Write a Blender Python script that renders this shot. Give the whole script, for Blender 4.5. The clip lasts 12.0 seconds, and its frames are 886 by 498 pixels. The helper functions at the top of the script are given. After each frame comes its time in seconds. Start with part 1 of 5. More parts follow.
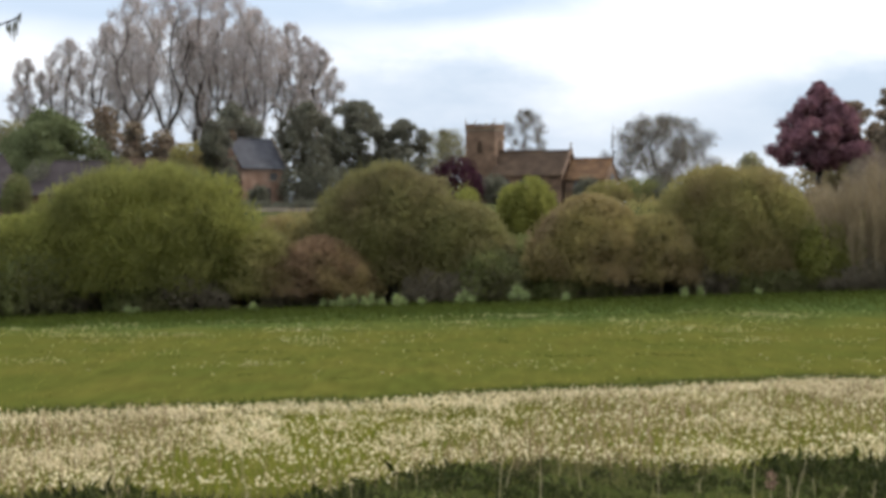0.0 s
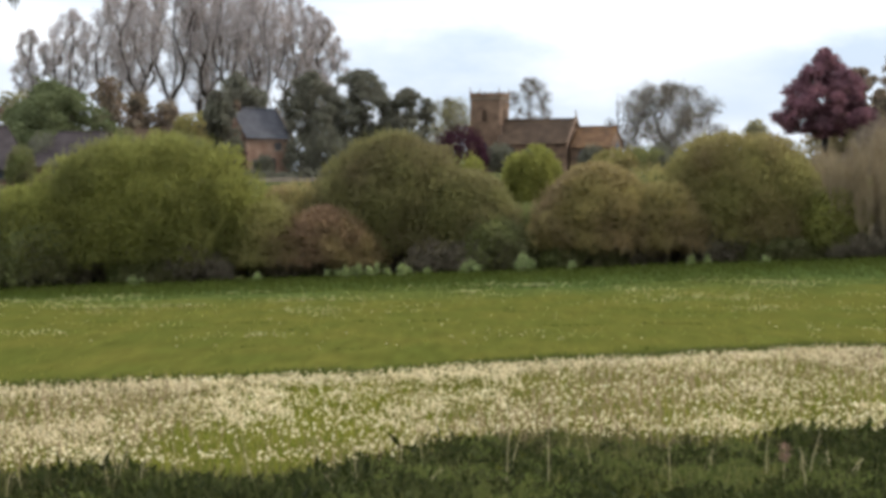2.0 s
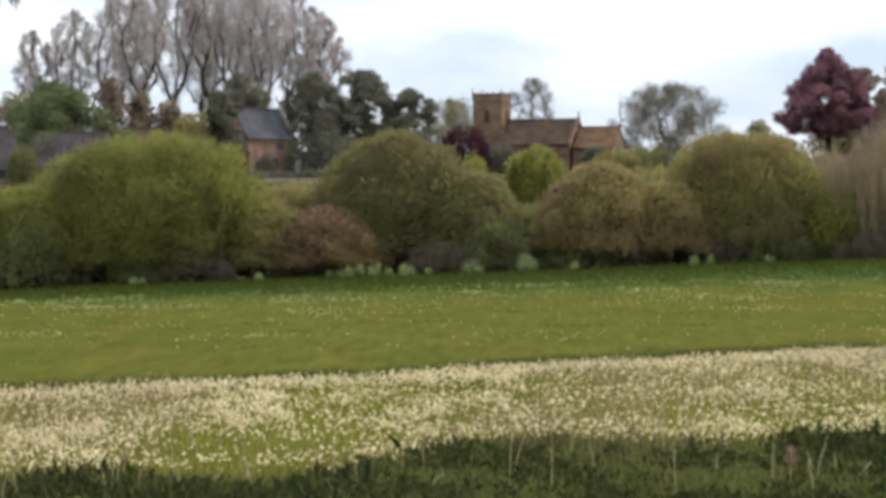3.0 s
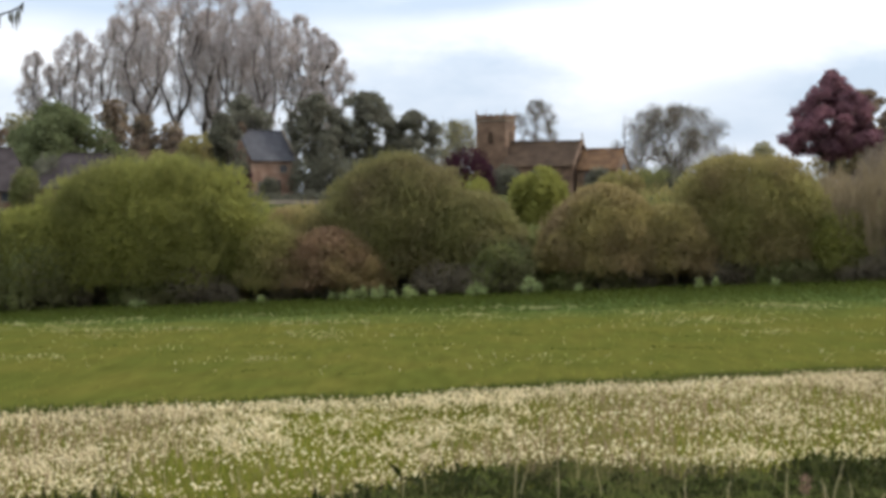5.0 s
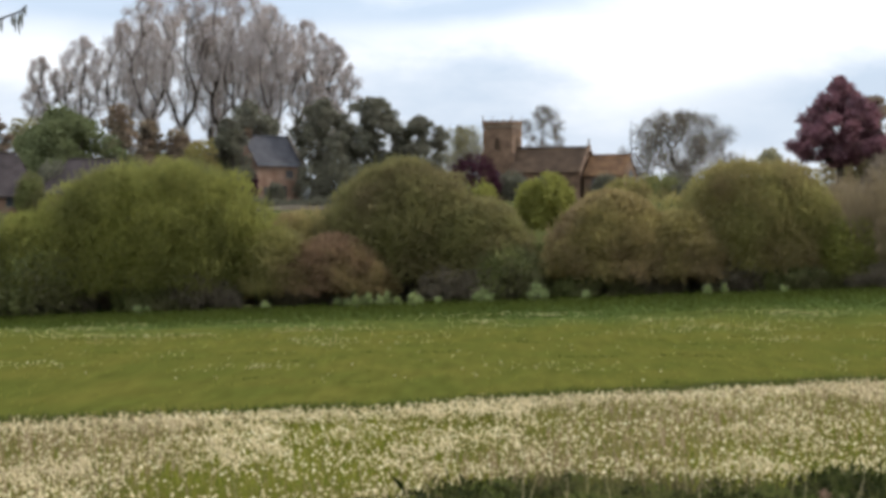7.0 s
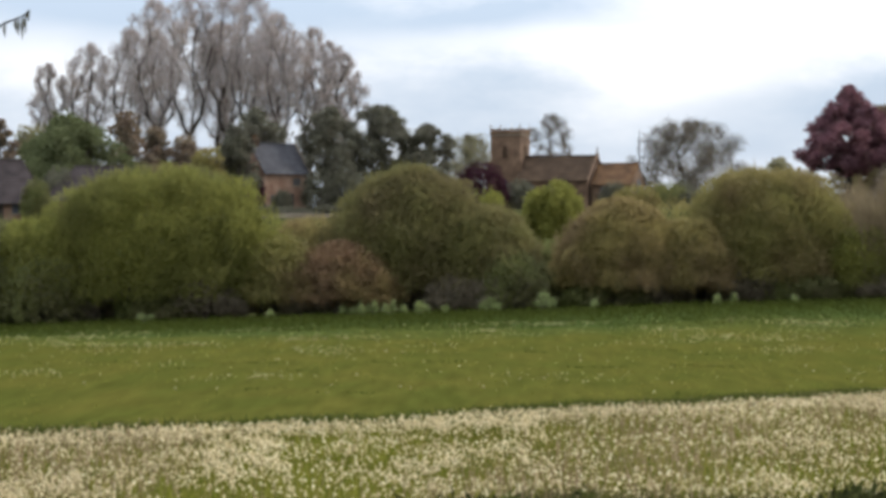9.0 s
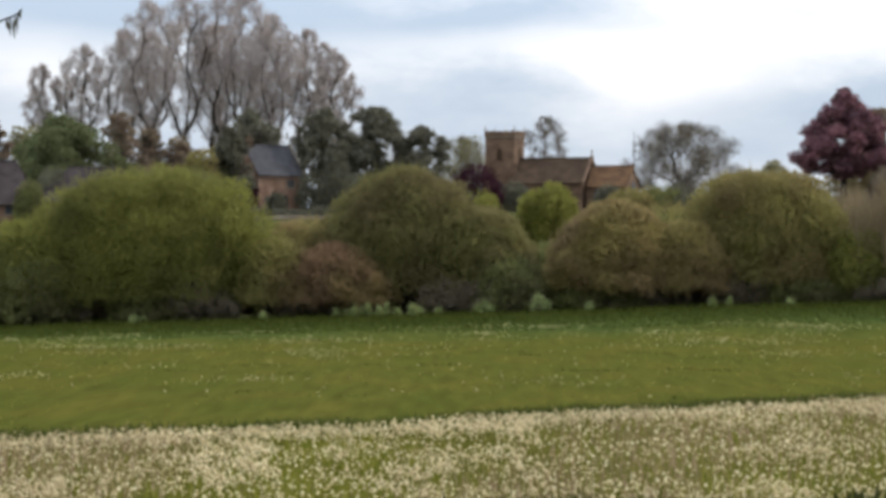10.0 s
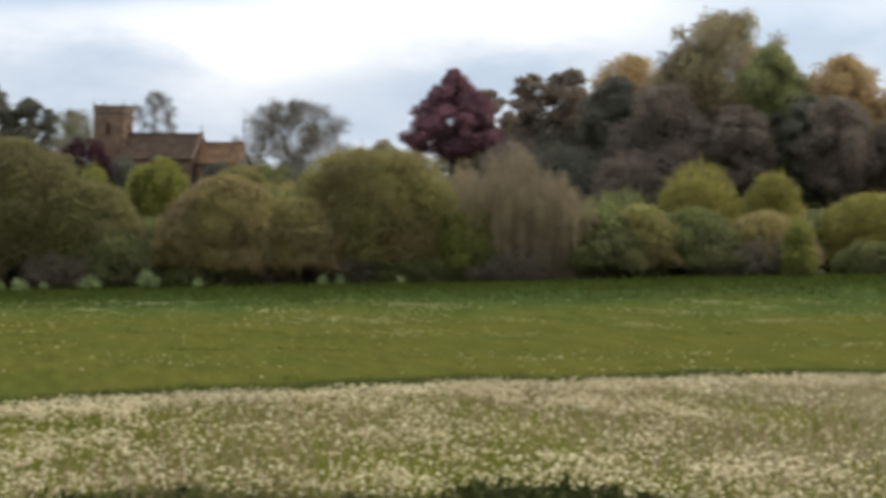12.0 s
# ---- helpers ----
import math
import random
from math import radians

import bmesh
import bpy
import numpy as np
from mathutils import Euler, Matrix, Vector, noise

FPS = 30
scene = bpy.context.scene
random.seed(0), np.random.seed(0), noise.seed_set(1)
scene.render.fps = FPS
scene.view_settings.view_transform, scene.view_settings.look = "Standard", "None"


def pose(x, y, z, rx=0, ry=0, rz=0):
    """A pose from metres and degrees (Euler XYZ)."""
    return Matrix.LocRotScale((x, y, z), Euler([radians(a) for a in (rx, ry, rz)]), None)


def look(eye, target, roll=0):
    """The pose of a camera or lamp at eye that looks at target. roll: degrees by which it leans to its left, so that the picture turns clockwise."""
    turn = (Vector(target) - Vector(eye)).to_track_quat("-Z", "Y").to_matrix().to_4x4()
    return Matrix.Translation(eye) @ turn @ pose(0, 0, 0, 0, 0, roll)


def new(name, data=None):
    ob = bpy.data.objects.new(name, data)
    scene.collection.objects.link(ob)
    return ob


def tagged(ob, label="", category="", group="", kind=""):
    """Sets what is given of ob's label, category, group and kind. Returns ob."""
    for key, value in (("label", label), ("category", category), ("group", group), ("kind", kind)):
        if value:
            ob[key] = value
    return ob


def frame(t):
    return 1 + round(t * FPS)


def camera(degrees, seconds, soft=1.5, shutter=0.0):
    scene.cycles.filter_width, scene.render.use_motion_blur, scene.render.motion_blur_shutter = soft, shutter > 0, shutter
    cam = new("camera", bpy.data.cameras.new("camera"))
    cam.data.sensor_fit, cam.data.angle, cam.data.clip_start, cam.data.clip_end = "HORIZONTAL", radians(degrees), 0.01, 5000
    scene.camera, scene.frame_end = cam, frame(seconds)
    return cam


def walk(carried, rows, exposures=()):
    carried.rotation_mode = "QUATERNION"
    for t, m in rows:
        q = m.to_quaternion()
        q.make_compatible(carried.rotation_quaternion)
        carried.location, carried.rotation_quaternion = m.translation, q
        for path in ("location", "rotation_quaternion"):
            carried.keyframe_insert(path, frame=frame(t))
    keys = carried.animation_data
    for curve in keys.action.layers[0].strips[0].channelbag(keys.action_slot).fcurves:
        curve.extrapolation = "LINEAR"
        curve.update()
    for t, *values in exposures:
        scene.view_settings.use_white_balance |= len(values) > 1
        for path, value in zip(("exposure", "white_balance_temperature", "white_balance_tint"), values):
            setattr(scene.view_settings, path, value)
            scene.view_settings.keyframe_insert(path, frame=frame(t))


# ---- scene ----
# ---------------------------------------------------------------- camera
cam = camera(19.0, 12.0, soft=4.0, shutter=0.35)
# seconds, way to the right, way forward, eye height, turn to the right, tilt down, lean
PATH = [
    (0, 0.000, 0.000, 2.500, 0.1281, 0.1403, -0.0008),
    (0.5, 0.002, 0.125, 2.498, 0.1052, 0.2341, -0.0579),
    (1, 0.003, 0.260, 2.496, 0.0749, 0.4102, -0.1409),
    (1.5, 0.005, 0.403, 2.494, 0.0443, 0.6093, -0.2262),
    (2, 0.007, 0.556, 2.491, 0.0097, 0.8074, -0.2996),
    (2.5, 0.009, 0.718, 2.489, -0.0179, 0.8907, -0.3331),
    (3, 0.012, 0.889, 2.486, -0.0412, 0.7962, -0.3172),
    (5, 0.022, 1.661, 2.474, -0.1164, 0.3195, -0.2928),
    (5.5, 0.025, 1.876, 2.470, -0.1347, 0.2854, -0.2686),
    (6, 0.028, 2.099, 2.467, -0.1745, 0.2623, -0.2843),
    (6.5, 0.031, 2.331, 2.463, -0.2123, 0.2236, -0.2465),
    (7, 0.034, 2.572, 2.459, -0.2544, 0.1842, -0.1917),
    (9, 0.047, 3.617, 2.443, -0.4159, -0.0014, -0.0294),
    (9.5, 0.051, 3.899, 2.438, -0.4597, -0.0462, 0.0805),
    (10, 0.055, 4.190, 2.434, -0.2916, -0.0499, 0.1237),
    (10.5, 0.059, 4.488, 2.429, 0.6231, 0.0258, 0.1925),
    (11, 0.063, 4.794, 2.424, 2.3538, 0.1778, 0.3641),
    (11.5, 0.067, 5.108, 2.419, 4.8912, 0.3261, 0.4822),
    (12, 0.071, 5.429, 2.414, 8.1698, 0.3657, 0.8492),
]
walk(cam, [(t, pose(x, y, z, 90 - tilt, 0, -turn) @ pose(0, 0, 0, 0, 0, lean)) for t, x, y, z, turn, tilt, lean in PATH],
     exposures=[(0, 0.32), (2.5, 0.47), (3.2, 0.47), (5.0, 0.35), (7.0, 0.30), (9.0, 0.22), (9.6, 0.13), (10.5, 0.11), (12.0, 0.13)])

# ---------------------------------------------------------------- world and sun
SUN_EL, SUN_AZ = 36.0, 74.0          # height, and compass turn from straight ahead to the right
world = bpy.data.worlds.new("world")
scene.world = world
world.use_nodes = True
wn, wl = world.node_tree.nodes, world.node_tree.links
wn.clear()
sky = wn.new("ShaderNodeTexSky")
sky.sky_type = "NISHITA"
sky.sun_disc = False
sky.sun_elevation, sky.sun_rotation = radians(SUN_EL), radians(SUN_AZ)
sky.air_density, sky.dust_density = 1.0, 1.5
tc = wn.new("ShaderNodeTexCoord")
mp = wn.new("ShaderNodeMapping")
mp.inputs["Scale"].default_value = (5.0, 2.0, 13.0)
mp.inputs["Location"].default_value = (0.87, 0.0, 0.35)
cl = wn.new("ShaderNodeTexNoise")
cl.inputs["Scale"].default_value, cl.inputs["Detail"].default_value = 1.3, 4.0
cl.inputs["Roughness"].default_value, cl.inputs["Distortion"].default_value = 0.46, 0.25
rp = wn.new("ShaderNodeValToRGB")
rp.color_ramp.elements[0].position, rp.color_ramp.elements[1].position = 0.41, 0.70
mixs = wn.new("ShaderNodeMix")
mixs.data_type = "RGBA"
veil = wn.new("ShaderNodeMix")       # thin high cloud over the blue
veil.data_type = "RGBA"
veil.inputs[0].default_value = 0.78
veil.inputs[7].default_value = (5.4, 6.5, 8.2, 1)
mixs.inputs[7].default_value = (9.7, 9.8, 10.1, 1)
bg = wn.new("ShaderNodeBackground")
bg.inputs["Strength"].default_value = 0.1
wo = wn.new("ShaderNodeOutputWorld")
wl.new(tc.outputs["Generated"], mp.inputs["Vector"])
wl.new(mp.outputs["Vector"], cl.inputs["Vector"])
wl.new(cl.outputs["Fac"], rp.inputs["Fac"])
wl.new(sky.outputs["Color"], veil.inputs[6])
wl.new(veil.outputs[2], mixs.inputs[6])
def sky_math(kind, a, b=None, c=None):
    """One arithmetic node of the sky; a, b and c are sockets or numbers."""
    q = wn.new("ShaderNodeMath")
    q.operation = kind
    for i, k in enumerate((a, b, c)):
        if k is None:
            continue
        if isinstance(k, (int, float)):
            q.inputs[i].default_value = k
        else:
            wl.new(k, q.inputs[i])
    return q.outputs[0]


# banks of cloud: compass turn and height in degrees, half width, half height, white (+) or open blue (-)
BANKS = [(8.8, 5.7, 6.0, 1.5, 0.75), (1.2, 4.25, 4.4, 0.50, 0.55), (3.8, 3.8, 2.4, 0.8, 0.50), (0.2, 5.0, 4.6, 0.50, -0.42), (7.2, 3.3, 2.4, 1.2, -0.26),
         (3.6, 2.1, 4.0, 0.7, -0.14), (-8.0, 5.3, 3.6, 0.9, -0.42), (-8.8, 4.0, 1.5, 0.6, 0.40), (5.8, 1.5, 2.6, 0.4, 0.35), (10.5, 4.4, 3.4, 0.6, 0.30), (14.6, 3.9, 2.8, 1.1, -0.28), (9.4, 3.2, 3.0, 0.7, -0.15)]
dirs = wn.new("ShaderNodeSeparateXYZ")
wl.new(tc.outputs["Generated"], dirs.inputs[0])
rag = wn.new("ShaderNodeTexNoise")
rag.inputs["Scale"].default_value, rag.inputs["Detail"].default_value, rag.inputs["Roughness"].default_value = 2.6, 6.0, 0.6
wl.new(mp.outputs["Vector"], rag.inputs["Vector"])
ragged = sky_math("SUBTRACT", rag.outputs["Fac"], 0.5)
turn_deg = sky_math("MULTIPLY_ADD", ragged, 5.0, sky_math("MULTIPLY", sky_math("ARCTAN2", dirs.outputs["X"], dirs.outputs["Y"]), 57.2958))
high_deg = sky_math("MULTIPLY_ADD", ragged, 1.6, sky_math("MULTIPLY", sky_math("ARCSINE", dirs.outputs["Z"]), 57.2958))
cover = sky_math("MULTIPLY_ADD", rp.outputs["Color"], 0.40, 0.22)
cover = sky_math("MULTIPLY_ADD", ragged, 1.1, cover)
for b_turn, b_high, b_wide, b_tall, b_white in BANKS:
    p = sky_math("POWER", sky_math("DIVIDE", sky_math("SUBTRACT", turn_deg, b_turn), b_wide), 2)
    q = sky_math("MULTIPLY_ADD", sky_math("DIVIDE", sky_math("SUBTRACT", high_deg, b_high), b_tall), sky_math("DIVIDE", sky_math("SUBTRACT", high_deg, b_high), b_tall), p)
    cover = sky_math("MULTIPLY_ADD", sky_math("EXPONENT", sky_math("MULTIPLY", q, -1.0)), b_white, cover)
clamp = wn.new("ShaderNodeClamp")
wl.new(cover, clamp.inputs[0])
wl.new(clamp.outputs[0], mixs.inputs[0])
# an overcast sky grows brighter towards the zenith
sep = wn.new("ShaderNodeSeparateXYZ")
up = wn.new("ShaderNodeMapRange")
up.inputs["From Min"].default_value, up.inputs["From Max"].default_value = 0.06, 1.0
up.inputs["To Min"].default_value, up.inputs["To Max"].default_value = 1.0, 3.25
lift = wn.new("ShaderNodeVectorMath")
lift.operation = "SCALE"
wl.new(tc.outputs["Generated"], sep.inputs[0])
wl.new(sep.outputs["Z"], up.inputs["Value"])
wl.new(mixs.outputs[2], lift.inputs[0])
wl.new(up.outputs[0], lift.inputs["Scale"])
wl.new(lift.outputs["Vector"], bg.inputs["Color"])
wl.new(bg.outputs[0], wo.inputs["Surface"])

lamp = bpy.data.lights.new("sun", "SUN")
lamp.energy, lamp.angle, lamp.color = 2.05, radians(10), (1.0, 0.945, 0.86)
sun = new("sun", lamp)
sd = Vector((math.sin(radians(SUN_AZ)) * math.cos(radians(SUN_EL)), math.cos(radians(SUN_AZ)) * math.cos(radians(SUN_EL)), math.sin(radians(SUN_EL))))
sun.matrix_world = look(sd * 500, (0, 0, 0))


# ---------------------------------------------------------------- materials
def surface(name, colours, scale=3.0, detail=6.0, rough=0.85, bump=0.3, fine=12.0, metal=0.0, stretch=(1, 1, 1)):
    """A rough surface: three colours by a broad noise, darkened and lit by a fine one, with relief."""
    m = bpy.data.materials.new(name)
    m.use_nodes = True
    n, l = m.node_tree.nodes, m.node_tree.links
    b = n["Principled BSDF"]
    b.inputs["Roughness"].default_value, b.inputs["Metallic"].default_value = rough, metal
    b.inputs["Specular IOR Level"].default_value = 0.25
    co = n.new("ShaderNodeTexCoord")
    ma = n.new("ShaderNodeMapping")
    ma.inputs["Scale"].default_value = stretch
    l.new(co.outputs["Object"], ma.inputs["Vector"])
    t1, t2 = n.new("ShaderNodeTexNoise"), n.new("ShaderNodeTexNoise")
    t1.inputs["Scale"].default_value, t1.inputs["Detail"].default_value = scale, detail
    t2.inputs["Scale"].default_value, t2.inputs["Detail"].default_value = scale * fine, 4
    for t in (t1, t2):
        l.new(ma.outputs["Vector"], t.inputs["Vector"])
    r = n.new("ShaderNodeValToRGB")
    r.color_ramp.elements[0].position, r.color_ramp.elements[1].position = 0.32, 0.68
    r.color_ramp.elements[0].color, r.color_ramp.elements[1].color = (*colours[0], 1), (*colours[2], 1)
    r.color_ramp.elements.new(0.5).color = (*colours[1], 1)
    l.new(t1.outputs["Fac"], r.inputs["Fac"])
    hv = n.new("ShaderNodeHueSaturation")
    mr = n.new("ShaderNodeMapRange")
    mr.inputs["To Min"].default_value, mr.inputs["To Max"].default_value = 0.6, 1.4
    l.new(t2.outputs["Fac"], mr.inputs["Value"])
    l.new(mr.outputs[0], hv.inputs["Value"])
    l.new(r.outputs["Color"], hv.inputs["Color"])
    l.new(hv.outputs["Color"], b.inputs["Base Color"])
    bp = n.new("ShaderNodeBump")
    bp.inputs["Strength"].default_value, bp.inputs["Distance"].default_value = bump, 0.05
    l.new(t2.outputs["Fac"], bp.inputs["Height"])
    l.new(bp.outputs["Normal"], b.inputs["Normal"])
    return m


def leafage(name, colours, patch=0.35, through_light=0.3, rough=0.6, tint=None):
    """Leaves or twigs: each piece takes its own shade between three colours, and broad patches lean to a tint."""
    m = bpy.data.materials.new(name)
    m.use_nodes = True
    n, l = m.node_tree.nodes, m.node_tree.links
    b = n["Principled BSDF"]
    b.inputs["Roughness"].default_value = rough
    b.inputs["Specular IOR Level"].default_value = 0.03
    g = n.new("ShaderNodeNewGeometry")
    r = n.new("ShaderNodeValToRGB")
    r.color_ramp.elements[0].color, r.color_ramp.elements[1].color = (*colours[0], 1), (*colours[2], 1)
    r.color_ramp.elements.new(0.5).color = (*colours[1], 1)
    l.new(g.outputs["Random Per Island"], r.inputs["Fac"])
    co = n.new("ShaderNodeTexCoord")
    t = n.new("ShaderNodeTexNoise")
    t.inputs["Scale"].default_value, t.inputs["Detail"].default_value = patch, 3
    l.new(co.outputs["Object"], t.inputs["Vector"])
    mr = n.new("ShaderNodeMapRange")
    mr.inputs["From Min"].default_value, mr.inputs["From Max"].default_value = 0.38, 0.66
    l.new(t.outputs["Fac"], mr.inputs["Value"])
    mx = n.new("ShaderNodeMix")
    mx.data_type = "RGBA"
    tint = tint or tuple(0.65 * c for c in colours[1])
    mx.inputs[7].default_value = (*tint, 1)
    ml = n.new("ShaderNodeMath")
    ml.operation = "MULTIPLY"
    ml.inputs[1].default_value = 0.65
    l.new(mr.outputs[0], ml.inputs[0])
    l.new(ml.outputs[0], mx.inputs[0])
    l.new(r.outputs["Color"], mx.inputs[6])
    l.new(mx.outputs[2], b.inputs["Base Color"])
    tr = n.new("ShaderNodeBsdfTranslucent")
    l.new(mx.outputs[2], tr.inputs["Color"])
    ms = n.new("ShaderNodeMixShader")
    ms.inputs[0].default_value = through_light
    l.new(b.outputs[0], ms.inputs[1])
    l.new(tr.outputs[0], ms.inputs[2])
    l.new(ms.outputs[0], n["Material Output"].inputs["Surface"])
    return m


def field_material():
    """Pasture: lush grass under the hedge with shade darkened in, a yellower mown sward before it, patches, tufts and
    bare spots.
    """
    m = bpy.data.materials.new("pasture")
    m.use_nodes = True
    n, l = m.node_tree.nodes, m.node_tree.links
    b = n["Principled BSDF"]
    b.inputs["Roughness"].default_value = 0.9
    b.inputs["Specular IOR Level"].default_value = 0.0
    co = n.new("ShaderNodeTexCoord")
    sx = n.new("ShaderNodeSeparateXYZ")
    l.new(co.outputs["Object"], sx.inputs[0])
    draw = n.new("ShaderNodeMapping")         # tractor lines run away from the hedge
    draw.inputs["Scale"].default_value = (1.0, 0.24, 1.0)
    l.new(co.outputs["Object"], draw.inputs["Vector"])
    long = n.new("ShaderNodeMapping")          # blades and tufts in rows, longer still
    long.inputs["Scale"].default_value = (1.0, 0.09, 1.0)
    l.new(co.outputs["Object"], long.inputs["Vector"])
    big, mid, fin = (n.new("ShaderNodeTexNoise") for _ in range(3))
    for t, s, d in ((big, 0.16, 4), (mid, 0.75, 6), (fin, 4.0, 5)):
        t.inputs["Scale"].default_value, t.inputs["Detail"].default_value = s, d
        l.new((co.outputs["Object"] if t is big else draw.outputs["Vector"] if t is mid else long.outputs["Vector"]), t.inputs["Vector"])
    wob = n.new("ShaderNodeMath")            # the bounds of the zones wander
    wob.operation = "MULTIPLY_ADD"
    wob.inputs[1].default_value = 34.0
    l.new(big.outputs["Fac"], wob.inputs[0])
    l.new(sx.outputs["Y"], wob.inputs[2])
    zone = n.new("ShaderNodeMapRange")
    zone.interpolation_type = "SMOOTHSTEP"
    zone.inputs["From Min"].default_value, zone.inputs["From Max"].default_value = 88.0, 113.0
    l.new(wob.outputs[0], zone.inputs["Value"])
    back = n.new("ShaderNodeMapRange")
    back.interpolation_type = "SMOOTHSTEP"
    back.inputs["From Min"].default_value, back.inputs["From Max"].default_value = 112.0, 122.0
    back.inputs["To Min"].default_value, back.inputs["To Max"].default_value = 1.0, 0.15
    l.new(sx.outputs["Y"], back.inputs["Value"])
    both = n.new("ShaderNodeMath")
    both.operation = "MULTIPLY"
    l.new(zone.outputs[0], both.inputs[0])
    l.new(back.outputs[0], both.inputs[1])
    sward = n.new("ShaderNodeValToRGB")
    sward.color_ramp.elements[0].position, sward.color_ramp.elements[1].position = 0.36, 0.64
    sward.color_ramp.elements[0].color = (0.053, 0.056, 0.0110, 1)
    sward.color_ramp.elements[1].color = (0.068, 0.063, 0.0130, 1)
    l.new(mid.outputs["Fac"], sward.inputs["Fac"])
    # dark tone of longer grass plus the shade along the hedge
    lush = n.new("ShaderNodeValToRGB")
    lush.color_ramp.elements[0].position, lush.color_ramp.elements[1].position = 0.3, 0.7
    lush.color_ramp.elements[0].color = (0.031, 0.046, 0.0125, 1)
    lush.color_ramp.elements[1].color = (0.047, 0.063, 0.0165, 1)
    l.new(mid.outputs["Fac"], lush.inputs["Fac"])
    mx = n.new("ShaderNodeMix")
    mx.data_type = "RGBA"
    l.new(both.outputs[0], mx.inputs[0])
    l.new(sward.outputs["Color"], mx.inputs[6])
    l.new(lush.outputs["Color"], mx.inputs[7])
    rough = n.new("ShaderNodeValToRGB")       # rough grazing on the slope behind the hedge
    rough.color_ramp.elements[0].position, rough.color_ramp.elements[1].position = 0.35, 0.65
    rough.color_ramp.elements[0].color = (0.034, 0.040, 0.014, 1)
    rough.color_ramp.elements[1].color = (0.054, 0.049, 0.019, 1)
    l.new(big.outputs["Fac"], rough.inputs["Fac"])
    behind = n.new("ShaderNodeMapRange")
    behind.inputs["From Min"].default_value, behind.inputs["From Max"].default_value = 110.0, 116.0
    l.new(sx.outputs["Y"], behind.inputs["Value"])
    hill = n.new("ShaderNodeMix")
    hill.data_type = "RGBA"
    l.new(behind.outputs[0], hill.inputs[0])
    l.new(mx.outputs[2], hill.inputs[6])
    l.new(rough.outputs["Color"], hill.inputs[7])
    hv = n.new("ShaderNodeHueSaturation")
    mr = n.new("ShaderNodeMapRange")
    mr.inputs["To Min"].default_value, mr.inputs["To Max"].default_value = 0.55, 1.45
    l.new(fin.outputs["Fac"], mr.inputs["Value"])
    l.new(mr.outputs[0], hv.inputs["Value"])
    l.new(hill.outputs[2], hv.inputs["Color"])
    l.new(hv.outputs["Color"], b.inputs["Base Color"])
    bp = n.new("ShaderNodeBump")
    bp.inputs["Strength"].default_value, bp.inputs["Distance"].default_value = 0.12, 0.05
    l.new(fin.outputs["Fac"], bp.inputs["Height"])
    l.new(bp.outputs["Normal"], b.inputs["Normal"])
    return m


PASTURE = field_material()
WILLOW = leafage("willow_leaves", [(0.192, 0.194, 0.049), (0.234, 0.229, 0.059), (0.290, 0.274, 0.074)], 0.32, 0.62, tint=(0.124, 0.120, 0.044))
OLIVE = leafage("olive_hedge_leaves", [(0.204, 0.189, 0.064), (0.245, 0.219, 0.075), (0.295, 0.262, 0.087)], 0.45, 0.62, tint=(0.219, 0.149, 0.081))
# darkened copy of the olive hedge leaves, about three quarters of their colour
DARKOLIVE = leafage("dark_olive_hedge_leaves", [(0.158, 0.150, 0.056), (0.190, 0.174, 0.064), (0.228, 0.206, 0.074)], 0.45, 0.62, tint=(0.170, 0.124, 0.072))
RUSSET = leafage("russet_hedge_leaves", [(0.188, 0.121, 0.071), (0.231, 0.146, 0.086), (0.255, 0.170, 0.091)], 0.5, 0.62, tint=(0.190, 0.159, 0.054))
SPRING = leafage("spring_green_leaves", [(0.190, 0.190, 0.046), (0.232, 0.226, 0.055), (0.270, 0.256, 0.066)], 0.6, 0.62)
# dark leaves lifted in colour to carry some haze
DARKHEDGE = leafage("dark_hedge_leaves", [(0.128, 0.137, 0.052), (0.159, 0.168, 0.060), (0.202, 0.204, 0.071)], 0.5, 0.62, tint=(0.134, 0.110, 0.064))
GREYTWIG = leafage("grey_bare_twigs", [(0.178, 0.130, 0.072), (0.254, 0.190, 0.108), (0.362, 0.288, 0.174)], 0.5, 0.3)
CHESTNUT = leafage("fresh_broad_leaves", [(0.109, 0.123, 0.054), (0.139, 0.153, 0.068), (0.181, 0.193, 0.093)], 0.3, 0.45)
# both needle colours lifted and greyed in place of distance haze
EVERGREEN = leafage("evergreen_needles", [(0.096, 0.095, 0.066), (0.139, 0.133, 0.092), (0.201, 0.186, 0.125)], 0.35, 0.4, tint=(0.109, 0.097, 0.075))
YEW = leafage("pine_needles", [(0.108, 0.095, 0.082), (0.193, 0.171, 0.115), (0.338, 0.254, 0.155)], 0.3, 0.3, tint=(0.232, 0.146, 0.104))
LIMEBARE = leafage("fine_grey_twigs", [(0.140, 0.117, 0.086), (0.198, 0.168, 0.125), (0.269, 0.229, 0.178)], 0.2, 0.25)
POPLARTWIG = leafage("poplar_twigs_and_young_leaves", [(0.264, 0.213, 0.180), (0.375, 0.305, 0.258), (0.508, 0.439, 0.390)], 0.16, 0.3, tint=(0.403, 0.371, 0.364))
GREENTWIG = leafage("budding_twigs", [(0.174, 0.150, 0.086), (0.260, 0.236, 0.126), (0.362, 0.331, 0.181)], 0.2, 0.4)
COPPER = leafage("copper_beech_leaves", [(0.130, 0.060, 0.074), (0.228, 0.101, 0.120), (0.342, 0.178, 0.170)], 0.3, 0.4, tint=(0.116, 0.066, 0.080))
